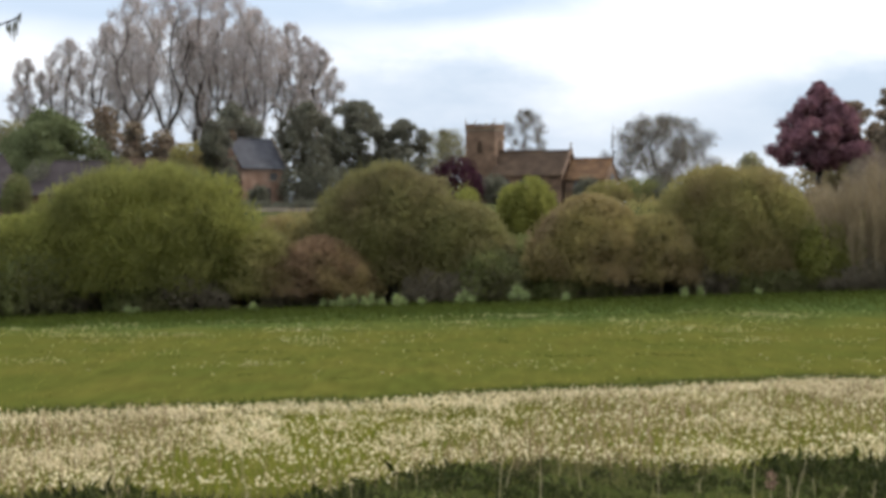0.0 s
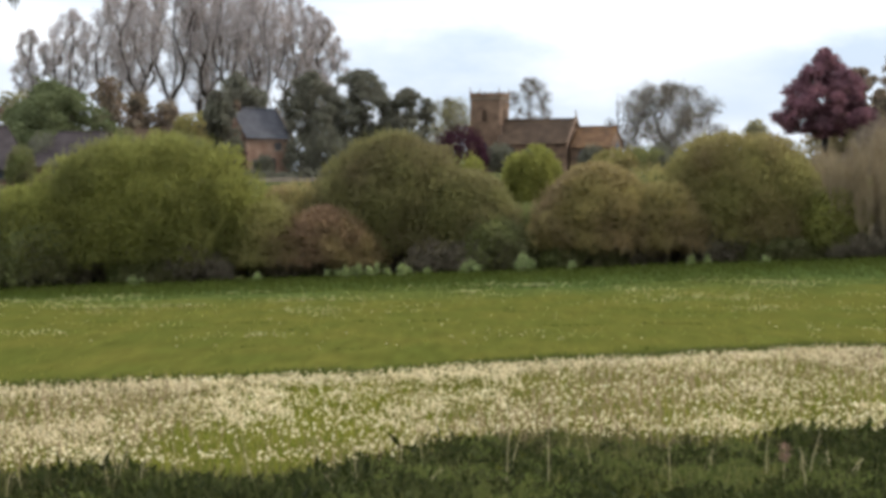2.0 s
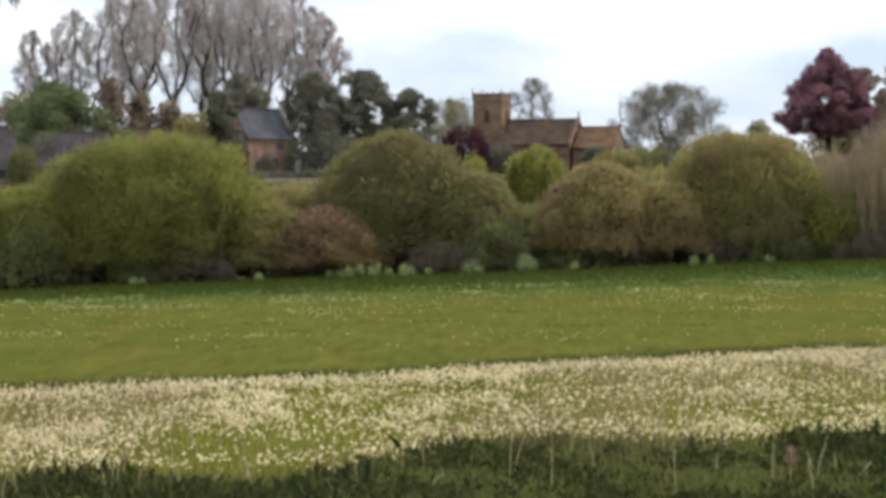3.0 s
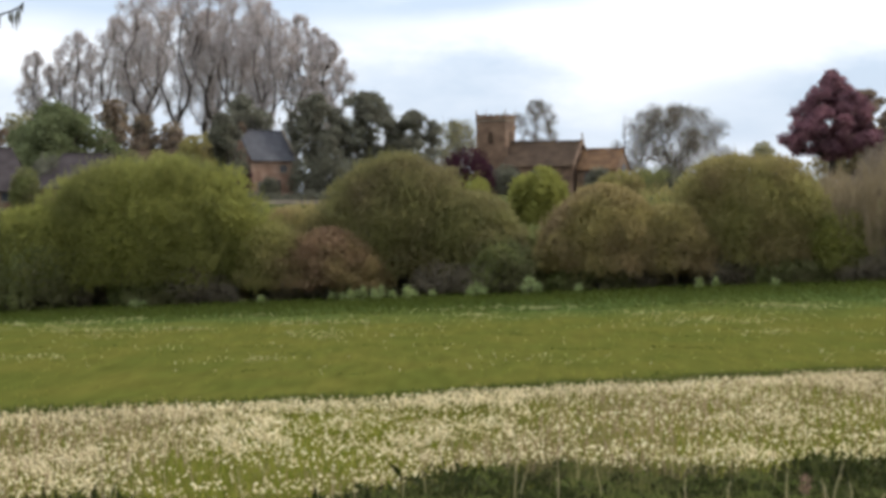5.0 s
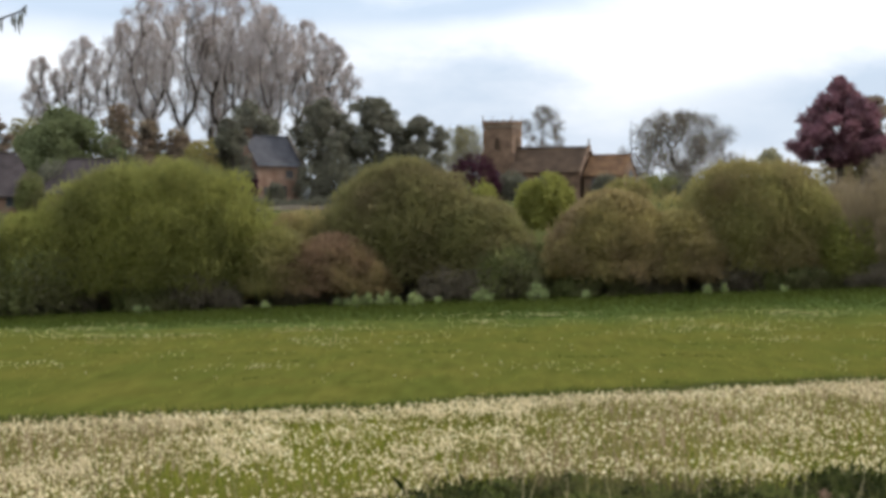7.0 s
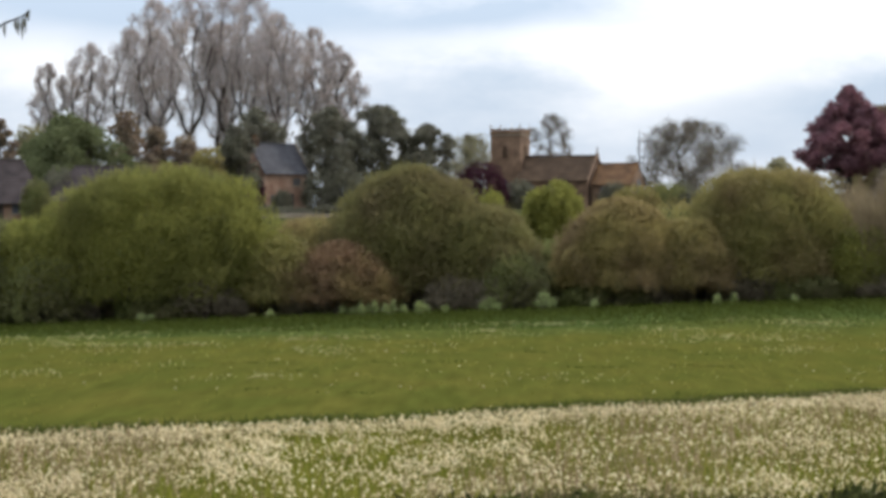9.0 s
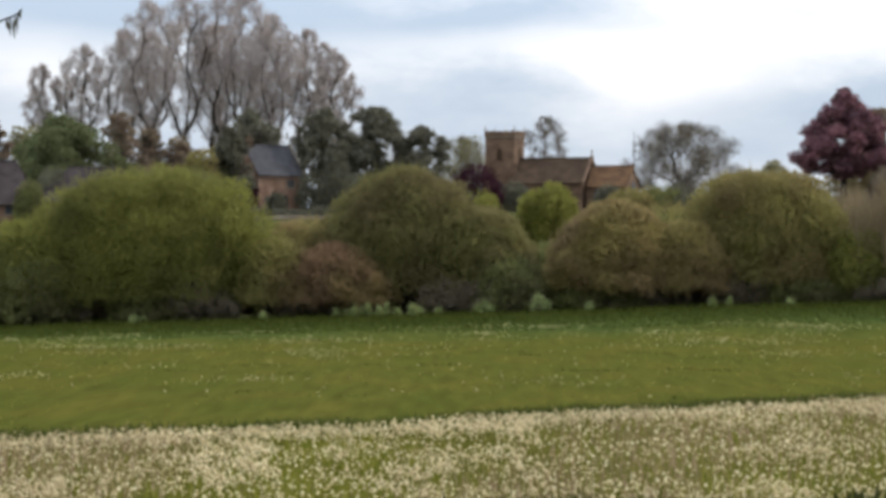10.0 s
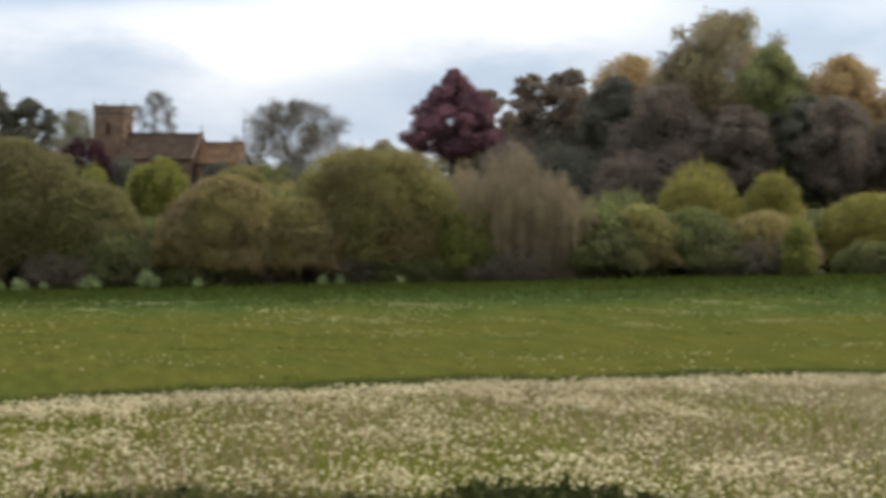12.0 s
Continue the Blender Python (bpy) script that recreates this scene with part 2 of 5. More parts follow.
PURPLE = leafage("purple_shrub_leaves", [(0.036, 0.013, 0.021), (0.062, 0.024, 0.033), (0.092, 0.041, 0.046)], 0.4, 0.4)
WOODLEAF = leafage("mixed_wood_leaves", [(0.236, 0.202, 0.098), (0.300, 0.246, 0.122), (0.370, 0.290, 0.146)], 0.2, 0.55, tint=(0.226, 0.166, 0.122))
# brown leaves that fill the dark hollow under the hedge canopy
HOLLOW = leafage("hollow_undergrowth", [(0.180, 0.151, 0.108), (0.220, 0.182, 0.126), (0.270, 0.224, 0.138)], 0.5, 0.7)
BROWNOLIVE = leafage("brownish_hedge_leaves", [(0.222, 0.182, 0.070), (0.272, 0.218, 0.083), (0.328, 0.267, 0.096)], 0.45, 0.62, tint=(0.234, 0.154, 0.097))
GOLDWILLOW = leafage("golden_willow_leaves", [(0.232, 0.200, 0.050), (0.276, 0.236, 0.060), (0.326, 0.274, 0.072)], 0.6, 0.62, tint=(0.170, 0.152, 0.050))
# shade of the lower wood in the colour, extra blue for distance haze
BROWNLEAF = leafage("shaded_brown_leaves", [(0.159, 0.125, 0.094), (0.210, 0.161, 0.119), (0.276, 0.209, 0.151)], 0.25, 0.5, tint=(0.137, 0.122, 0.088))
GOLDLEAF = leafage("golden_young_leaves", [(0.294, 0.213, 0.081), (0.443, 0.307, 0.119), (0.591, 0.409, 0.188)], 0.25, 0.5, tint=(0.276, 0.186, 0.119))
LIMELEAF = leafage("mid_green_leaves", [(0.146, 0.160, 0.061), (0.240, 0.244, 0.096), (0.347, 0.329, 0.142)], 0.25, 0.5)
BARK = surface("grey_brown_bark", [(0.045, 0.036, 0.028), (0.085, 0.068, 0.052), (0.135, 0.110, 0.085)], 2.5, stretch=(1, 1, 0.25), bump=0.6)
DARKBARK = surface("dark_bark", [(0.022, 0.018, 0.014), (0.040, 0.032, 0.024), (0.065, 0.052, 0.040)], 2.5, stretch=(1, 1, 0.25), bump=0.6)
GRASS = leafage("meadow_grass", [(0.110, 0.118, 0.019), (0.180, 0.176, 0.032), (0.285, 0.245, 0.066)], 0.5, 0.5)
LUSHGRASS = leafage("lush_grass", [(0.036, 0.047, 0.009), (0.053, 0.066, 0.011), (0.073, 0.084, 0.017)], 0.5, 0.5)
# green darkened to draw the shade line behind the uncut strip
SHADEGRASS = leafage("shade_line_grass", [(0.058, 0.070, 0.016), (0.080, 0.092, 0.021), (0.104, 0.112, 0.028)], 0.5, 0.5)
# near-black tint patches stand in for the shaded gaps between plants
VERGE = leafage("verge_herbs", [(0.022, 0.027, 0.007), (0.040, 0.048, 0.013), (0.083, 0.087, 0.028)], 2.6, 0.45, tint=(0.010, 0.011, 0.005))
HERB = leafage("verge_herb_leaves", [(0.065, 0.077, 0.020), (0.099, 0.113, 0.029), (0.150, 0.156, 0.045)], 1.8, 0.45)
STRAW = leafage("dry_straw", [(0.243, 0.192, 0.095), (0.358, 0.291, 0.157), (0.486, 0.409, 0.235)], 0.9, 0.2)
VERGEGRASS = leafage("verge_grass", [(0.062, 0.071, 0.019), (0.119, 0.121, 0.036), (0.213, 0.184, 0.072)], 0.9, 0.4)
FRINGE = leafage("seeding_grass", [(0.054, 0.048, 0.020), (0.088, 0.076, 0.032), (0.136, 0.111, 0.054)], 1.2, 0.4, tint=(0.049, 0.056, 0.016))
DOCK = leafage("rusty_seed_head", [(0.130, 0.075, 0.050), (0.210, 0.125, 0.085), (0.280, 0.180, 0.130)], 2.0, 0.2)
DRYHEAD = leafage("spent_dandelion_stems", [(0.238, 0.160, 0.090), (0.356, 0.250, 0.150), (0.497, 0.370, 0.240)], 0.5, 0.4)
BRIGHTGRASS = leafage("bright_meadow_grass", [(0.126, 0.146, 0.018), (0.203, 0.209, 0.030), (0.286, 0.267, 0.050)], 0.5, 0.5)
CLOCK = leafage("dandelion_seed_down", [(0.465, 0.372, 0.198), (0.727, 0.621, 0.369), (0.908, 0.821, 0.567)], 0.35, 0.45, tint=(0.606, 0.506, 0.306))
FIELDCLOCK = leafage("field_seed_down", [(0.360, 0.330, 0.160), (0.520, 0.475, 0.255), (0.680, 0.620, 0.370)], 0.35, 0.45)
CLUMP = leafage("pale_green_leaves", [(0.180, 0.206, 0.076), (0.270, 0.306, 0.118), (0.390, 0.425, 0.190)], 1.5, 0.4)
STEM = leafage("flower_stems", [(0.100, 0.110, 0.030), (0.150, 0.150, 0.045), (0.200, 0.180, 0.070)], 1.0, 0.3)
STONE = surface("ironstone", [(0.077, 0.046, 0.027), (0.120, 0.072, 0.043), (0.169, 0.107, 0.065)], 0.8, bump=0.5)
DRESSED = surface("dressed_stone", [(0.128, 0.098, 0.066), (0.178, 0.140, 0.098), (0.230, 0.187, 0.136)], 0.9, bump=0.4)
STONEROOF = surface("brown_stone_tiles", [(0.032, 0.019, 0.010), (0.048, 0.029, 0.016), (0.068, 0.042, 0.023)], 0.7, bump=0.5, rough=0.98)
# clay colour with the sun's orange on the chancel roof mixed in
CLAYROOF = surface("sun_tinted_clay", [(0.062, 0.031, 0.012), (0.094, 0.047, 0.019), (0.130, 0.068, 0.027)], 0.8, bump=0.5)
SLATE = surface("blue_grey_slate", [(0.028, 0.027, 0.029), (0.040, 0.038, 0.041), (0.054, 0.051, 0.053)], 0.9, bump=0.4, rough=0.8)
BROWNROOF = surface("dark_brown_roof_tiles", [(0.022, 0.016, 0.015), (0.034, 0.025, 0.023), (0.046, 0.035, 0.032)], 0.8, bump=0.5, rough=0.98)
BRICK = surface("warm_brick", [(0.145, 0.081, 0.051), (0.200, 0.119, 0.078), (0.255, 0.166, 0.115)], 0.9, bump=0.4)
PAINT = surface("white_paint", [(0.66, 0.66, 0.63), (0.75, 0.75, 0.72), (0.80, 0.80, 0.78)], 2.0, bump=0.1, rough=0.5)
LEAD = surface("lead", [(0.10, 0.10, 0.11), (0.14, 0.14, 0.15), (0.18, 0.18, 0.19)], 1.5, bump=0.2, rough=0.55)
GLASS = bpy.data.materials.new("window_glass")
GLASS.use_nodes = True
GLASS.node_tree.nodes["Principled BSDF"].inputs["Base Color"].default_value = (0.02, 0.024, 0.03, 1)
GLASS.node_tree.nodes["Principled BSDF"].inputs["Roughness"].default_value = 0.6


# ---------------------------------------------------------------- makers
def thing(name, label, category, x, y, z, turn=0.0, group="", kind=""):
    ob = new(name)
    ob.empty_display_size = 0.3
    ob.matrix_basis = pose(x, y, z, 0, 0, turn)
    return tagged(ob, label, category, group, kind)


def arrays(name, v, f, material, parent=None, label="", smooth=False):
    """A mesh object from vertices (n, 3) and faces (m, 3 or 4), under its thing."""
    me = bpy.data.meshes.new(name)
    v, f = np.asarray(v, dtype=np.float32), np.asarray(f, dtype=np.int32)
    k = f.shape[1]
    me.vertices.add(len(v))
    me.vertices.foreach_set("co", v.ravel())
    me.loops.add(f.size)
    me.loops.foreach_set("vertex_index", f.ravel())
    me.polygons.add(len(f))
    me.polygons.foreach_set("loop_start", np.arange(len(f), dtype=np.int32) * k)
    if smooth:
        me.polygons.foreach_set("use_smooth", np.ones(len(f), dtype=bool))
    me.update(calc_edges=True)
    me.validate()
    me.materials.append(material)
    ob = new(name, me)
    ob.parent = parent
    return tagged(ob, label)


def part(name, bm, material, parent, label="", smooth=False):
    me = bpy.data.meshes.new(name)
    for fa in bm.faces:
        fa.smooth = smooth
    bm.to_mesh(me)
    bm.free()
    me.materials.append(material)
    ob = new(name, me)
    ob.parent = parent
    return tagged(ob, label)


def unit(a):
    return a / np.maximum(np.linalg.norm(a, axis=-1, keepdims=True), 1e-9)


def blades(rng, at, axis, length, width, fold=0.25):
    """Pointed leaves, one folded diamond each: foot, two shoulders, tip."""
    n = len(at)
    axis = unit(axis)
    side = unit(np.cross(axis, unit(rng.normal(size=(n, 3)))))
    nor = np.cross(side, axis)
    length, width = np.broadcast_to(length, n)[:, None], np.broadcast_to(width, n)[:, None]
    mid = at + axis * length * 0.45
    v = np.empty((n, 4, 3))
    v[:, 0] = at
    v[:, 1] = mid + side * width * 0.5 + nor * width * fold
    v[:, 2] = at + axis * length
    v[:, 3] = mid - side * width * 0.5 + nor * width * fold
    i = np.arange(n)[:, None] * 4
    return v.reshape(-1, 3), i + np.array([[0, 1, 2, 3]])


def tubes(runs, sides=5):
    """Tapered round limbs along runs of (points, radii)."""
    vs, fs, base = [], [], 0
    ang = np.linspace(0, 2 * np.pi, sides, endpoint=False)
    for pts, rad in runs:
        pts, rad = np.asarray(pts, float), np.asarray(rad, float)
        k = len(pts)
        d = unit(np.gradient(pts, axis=0))
        ref = np.where(np.abs(d[:, 2:3]) > 0.9, [[1.0, 0, 0]], [[0, 0, 1.0]])
        s = unit(np.cross(d, ref))
        u = np.cross(d, s)
        ring = pts[:, None] + rad[:, None, None] * (s[:, None] * np.cos(ang)[None, :, None] + u[:, None] * np.sin(ang)[None, :, None])
        vs.append(ring.reshape(-1, 3))
        for a in range(k - 1):
            for b in range(sides):
                c = (b + 1) % sides
                fs.append((base + a * sides + b, base + a * sides + c, base + (a + 1) * sides + c, base + (a + 1) * sides + b))
        base += k * sides
    return np.concatenate(vs), np.array(fs)


def smooth(a, b, t):
    t = np.clip((t - a) / (b - a), 0, 1)
    return t * t * (3 - 2 * t)


def land(x, y):
    """Height of the ground: a level meadow that leans a little to one side, and a long slope up to the village."""
    x, y = np.asarray(x, float), np.asarray(y, float)
    lean = 0.030 * np.clip(x - 2, -60, 60) * smooth(55, 105, y) * (1 - smooth(125, 200, y))
    rise = 7.6 * np.clip((y - 114) / 226, 0, 1) + 1.4 * smooth(335, 460, y)
    return lean + rise


def lobes(rng, w, d, h, n, low=0.3, size=0.22, boxy=1.0, ground=False, taper=0.0):
    """Centres and radii of the billows that fill a crown of that width, depth and height, from low * h up."""
    z0 = 0.12 * h if ground else low * h
    cz = z0 if ground else (h + z0) / 2
    hz = h - cz
    c, r = [], []
    gold = np.pi * (3 - np.sqrt(5))
    for i in range(n):
        t = (i + 0.5) / n
        u = t if ground else 2 * t - 1
        a = gold * i + rng.normal() * 0.25
        q = np.sqrt(max(1 - u * u, 0)) ** boxy * (1 - taper * (u if ground else (u + 1) / 2))
        rr = size * min(w, h) * (rng.uniform(0.6, 1.3) if ground else rng.uniform(0.55, 1.4))
        k = rng.uniform(0.84 if ground else 0.78, 1.05) if i % 4 else rng.uniform(0.35, 0.75)
        c.append((np.cos(a) * q * max(w / 2 - rr * 0.85, 0.05) * k, np.sin(a) * q * max(d / 2 - rr * 0.85, 0.05) * k, cz + u * max(hz - rr * 1.1, 0.05) * k))
        r.append((rr, rr, rr * rng.uniform(0.85, 1.1)))
    return np.array(c), np.array(r)


def shell(rng, c, r, n, inner=0.72, floor=0.3):
    """n points in the outer shell of the billows, with outward ways."""
    wgt = r[:, 0] ** 2
    k = rng.choice(len(c), n, p=wgt / wgt.sum())
    d = unit(rng.normal(size=(n, 3)))
    p = c[k] + d * r[k] * rng.uniform(inner, 1.06, (n, 1))
    keep = p[:, 2] > floor * (0.6 + 0.8 * rng.random(n))
    for ci, ri in zip(c, r):
        keep &= (((p - ci) / ri) ** 2).sum(1) > 0.45
    return p[keep], d[keep]


def leafy(rng, holder, c, r, count, size, material, up=0.5, slim=0.38, floor=0.3, name="crown", jitter=0.7):
    p, d = shell(rng, c, r, count, floor=floor)
    ax = d * 0.8 + np.array([0, 0, up]) + rng.normal(size=d.shape) * jitter
    ln = size * rng.uniform(0.6, 1.4, len(p))
    v, f = blades(rng, p, ax, ln, ln * slim * rng.uniform(0.7, 1.3, len(p)))
    return arrays(name, v, f, material, holder)


def stems(rng, holder, c, radius, material, feet=0.5, name="trunk", single=False):
    """Limbs from the foot to the middle of each billow."""
    runs = []
    if single:
        top = c[np.argmax(c[:, 2])]
        fork = np.array([0, 0, max(c[:, 2].min() * 0.7, 0.5)])
        runs.append((np.array([[0, 0, -0.3], [0, 0, 0.3], fork * 0.6, fork, (fork + top) / 2, top]), radius * np.array([1.5, 1.15, 1.0, 0.9, 0.5, 0.15])))
    for q in c:
        a = rng.normal(size=3) * (feet, feet * 0.6, 0)
        if single:
            a = np.array([0, 0, fork[2] * rng.uniform(0.75, 1.3)])
            rad = radius * 0.5
        else:
            a[2] = -0.2
            rad = radius
        m = (a + q) / 2 + rng.normal(size=3) * 0.12 * np.linalg.norm(q - a) * np.array([1, 1, 0.4])
        m2 = a + (m - a) * 0.5 + np.array([0, 0, 0.1 * np.linalg.norm(q - a)])
        runs.append((np.array([a, m2, m, q]), rad * np.array([1, 0.8, 0.6, 0.2]) * rng.uniform(0.7, 1.2)))
    v, f = tubes(runs)
    return arrays(name, v, f, material, holder, smooth=True)


def bush(seed, label, x, y, w, h, material, d=None, leaves=9000, size=0.2, n=40, low=0.0, lobe=0.2, floor=0.15, boxy=0.75, name="hedge_bush", up=0.9, slim=0.36, group="", bark=None, taper=0.0):
    rng = np.random.default_rng(seed)
    ob = thing(name, label, "bush", x, y, float(land(x, y)), group=group)
    c, r = lobes(rng, w, d or min(w, 5.0), h - 0.6 * size, n, low, lobe, boxy, ground=True, taper=taper)
    stems(rng, ob, c[:: max(1, n // 14)], 0.07, bark or DARKBARK, feet=w * 0.07, name="trunk")
    leafy(rng, ob, c, r, int(leaves * 0.72), size, material, up=up, slim=slim, floor=floor)
    # young growth that closes the hollows of the crown
    m = int(leaves * (0.15 if lobe < 0.16 else 0.07))
    u, a = rng.random(m), rng.uniform(0, 2 * np.pi, m)
    q = np.sqrt(1 - u * u) ** boxy * (1 - taper * u) * rng.uniform(0.72, 1.0, m) * (1 + 0.07 * np.sin(a * 3 + seed) + 0.06 * np.sin(a * 7 + u * 9 + seed) + 0.05 * np.sin(u * 13 + a * 4 + seed))
    e = np.stack([np.cos(a) * q * w * 0.47, np.sin(a) * q * (d or min(w, 5.0)) * 0.47, 0.10 * h + u * h * rng.uniform(0.78, 0.87, m)], -1)
    e = e[e[:, 2] > floor]
    v, f = blades(rng, e, e / (w, w, h) * 1.4 + rng.normal(size=e.shape) * 0.6 + np.array([0, 0, up]), size * rng.uniform(0.6, 1.4, len(e)), size * slim)
    # straight shoots of the year standing out of the crown
    k = rng.choice(len(e), min(len(e), int(w * h * 22)), replace=False)
    s, a = e[k], (e[k] - np.array([0, 0, h * 0.1])) / (w, w, h)
    v2, f2 = blades(rng, s, a * 0.9 + rng.normal(size=s.shape) * 0.18 + np.array([0, 0, 1.0]), np.minimum(h * 0.11, 0.6) * rng.uniform(0.5, 1.1, len(s)), size * 0.22)
    arrays("outer_leaves", np.concatenate([v, v2]), np.concatenate([f, f2 + len(v)]), material, ob)
    # the shaded leaves inside
    m = leaves // 12
    u, a = rng.random(m), rng.uniform(0, 2 * np.pi, m)
    q = np.sqrt(1 - u * u) ** boxy * (1 - taper * u)
    e = np.stack([np.cos(a) * q * w * 0.40, np.sin(a) * q * (d or min(w, 5.0)) * 0.40, floor * 1.2 + u * h * 0.74], -1)
    v, f = blades(rng, e, rng.normal(size=e.shape) + np.array([0, 0, 0.6]), size * 1.6, size * 0.8)
    arrays("inner_leaves", v, f, material, ob)
    return ob


def branchy_tree(seed, name, label, x, y, w, h, material, bark=None, shift=0.0, n=34, low=0.3, lobe=0.17, peak=0.5, radius=0.4, cards=9000, card=0.26, twigs=50, fork=0.2, steep=0.8, flat=1.0, d=None, top=0.6, bottom=0.5, rim=0.55, bow=2.0, thin=0.045, twig_material=None, thin_low=0.0, spill=1.22, group=""):
    """A tree whose limbs grow from the trunk to every billow of its crown, thick where many meet, ending in twigs and small leaves."""
    rng = np.random.default_rng(seed)
    ob = thing(name, label, "tree", x, y, float(land(x, y)), group=group)
    gold = np.pi * (3 - np.sqrt(5))
    c, r = [], []
    for i in range(n):
        t = (i + 0.5) / n
        half = (t / peak) ** bottom if t < peak else max(1 - ((t - peak) / (1 - peak)) ** bow, 0) ** top
        rr = lobe * w * rng.uniform(0.65, 1.35) * (0.55 + 0.45 * half)
        k = rng.uniform(rim, 1.0) if i % 4 else rng.uniform(0.1, 0.5)
        q = max(half * w / 2 * rng.uniform(0.88, 1.12) - 0.8 * rr, 0.0) * k
        z = low * h + (h - low * h) * t
        a = gold * i + rng.normal() * 0.3
        c.append((np.cos(a) * q + shift * (z / h) ** 0.8, np.sin(a) * q * (d or w) / w, min(z, h - 0.75 * rr * flat)))
        r.append((rr, rr, rr * flat * rng.uniform(0.85, 1.2)))
    c, r = np.array(c), np.array(r)
    # limbs: each billow joins the nearest limb below it
    foot = np.array([[0, 0, -0.3], [0, 0, fork * h * 0.35], [shift * 0.10, 0, fork * h * 0.7], [shift * 0.2, 0, fork * h]])
    nodes, parent = [p for p in foot], [-1, 0, 1, 2]
    runs = [[0, 1, 2, 3]]
    for i in np.argsort(np.linalg.norm(c - foot[3], axis=1)):
        p = np.array(nodes)
        side = np.linalg.norm((c[i] - p)[:, :2], axis=1)
        cost = np.linalg.norm(c[i] - p, axis=1) + 3.0 * np.maximum(0, p[:, 2] - c[i, 2] + steep * side)
        cost[:3] += 50
        j = int(np.argmin(cost))
        run = [j]
        for t in (0.3, 0.65, 1.0):
            e = nodes[j] + (c[i] - nodes[j]) * np.array([t ** 0.85, t ** 0.85, t ** 1.1]) + rng.normal(size=3) * 0.012 * np.linalg.norm(c[i] - nodes[j])
            nodes.append(e)
            parent.append(run[-1])
            run.append(len(nodes) - 1)
        runs.append(run)
    load = np.zeros(len(nodes))
    for run in runs[1:]:
        k = run[-1]
        while k >= 0:
            load[k] += 1
            k = parent[k]
    thick = radius * (np.maximum(load, 0.25) / n) ** 0.55
    p = np.array(nodes)
    chief = {}
    for k in range(4, len(nodes)):
        if parent[k] not in chief or load[k] > load[chief[parent[k]]]:
            chief[parent[k]] = k
    inner = [k for k in chief if k > 3]
    for _ in range(4):
        q = p.copy()
        for k in inner:
            q[k] = 0.4 * p[k] + 0.3 * p[parent[k]] + 0.3 * p[chief[k]]
        p = q
    tb = []
    for run in runs:
        rad = thick[run].copy()
        if run[0] != 0:
            rad[0] = min(rad[0], rad[1] * 1.25)
        tb.append((p[run], rad * (np.array([1.35, 1.1, 1.0, 1.0]) if run[0] == 0 else 1.0)))
    v, f = tubes(tb, 5)
    arrays("trunk", v, f, bark or BARK, ob, smooth=True)
    k = np.repeat(np.arange(n), twigs)
    m = len(k)
    at = c[k] + rng.normal(size=(m, 3)) * r[k] * 0.28
    v1, f1 = blades(rng, at, rng.normal(size=(m, 3)) * 0.75 + unit(c[k] - [0, 0, 0.45 * h]) * 0.5 + np.array([0, 0, 0.45]), r[k, 0] * rng.uniform(0.5, 1.15, m), thin, 0.0)
    tagged(arrays("twig_spray", v1, f1, twig_material or bark or BARK, ob), kind="stuff")
    weight = r[:, 0] ** 2 * (1 - thin_low * (1 - smooth(low * h, (0.6 + 0.4 * low) * h, c[:, 2])))
    k = rng.choice(n, cards, p=weight / weight.sum())
    loose = np.where(rng.random((cards, 1)) < 0.3, spill, 1.05)
    at = c[k] + unit(rng.normal(size=(cards, 3))) * r[k] * rng.random((cards, 1)) ** 0.45 * loose
    at[:, 2] = np.maximum(at[:, 2], 0.2)
    ln = card * rng.uniform(0.5, 1.4, cards)
    v2, f2 = blades(rng, at, rng.normal(size=(cards, 3)) + np.array([0, 0, 0.3]), ln, ln * 0.6)
    arrays("crown", v2, f2, material, ob)
    return ob


def tree(seed, name, label, x, y, w, h, material, bark=None, d=None, leaves=6000, size=0.6, n=28, low=0.3, lobe=0.21, boxy=0.8, radius=0.32, up=0.2, slim=0.6, floor=None, group="", taper=0.0, skirt=False):
    """A single-trunked tree in leaf."""
    rng = np.random.default_rng(seed)
    ob = thing(name, label, "tree", x, y, float(land(x, y)), group=group)
    c, r = lobes(rng, w, d or w, h, n, low, lobe, boxy, ground=skirt, taper=taper)
    stems(rng, ob, c, radius, bark or BARK, single=True)
    leafy(rng, ob, c, r, leaves, size, material, up=up, slim=slim, floor=floor if floor is not None else low * h * 0.8)
    m = leaves // 10
    k = rng.integers(0, len(c), m)
    e = c[k] * np.array([0.8, 0.8, 1.0]) + rng.normal(size=(m, 3)) * r[k] * 0.35
    e[:, 2] = np.maximum(e[:, 2], 0.1)
    v, f = blades(rng, e, rng.normal(size=e.shape), size * 1.8, size * 1.1)
    arrays("inner_leaves", v, f, material, ob)
    return ob


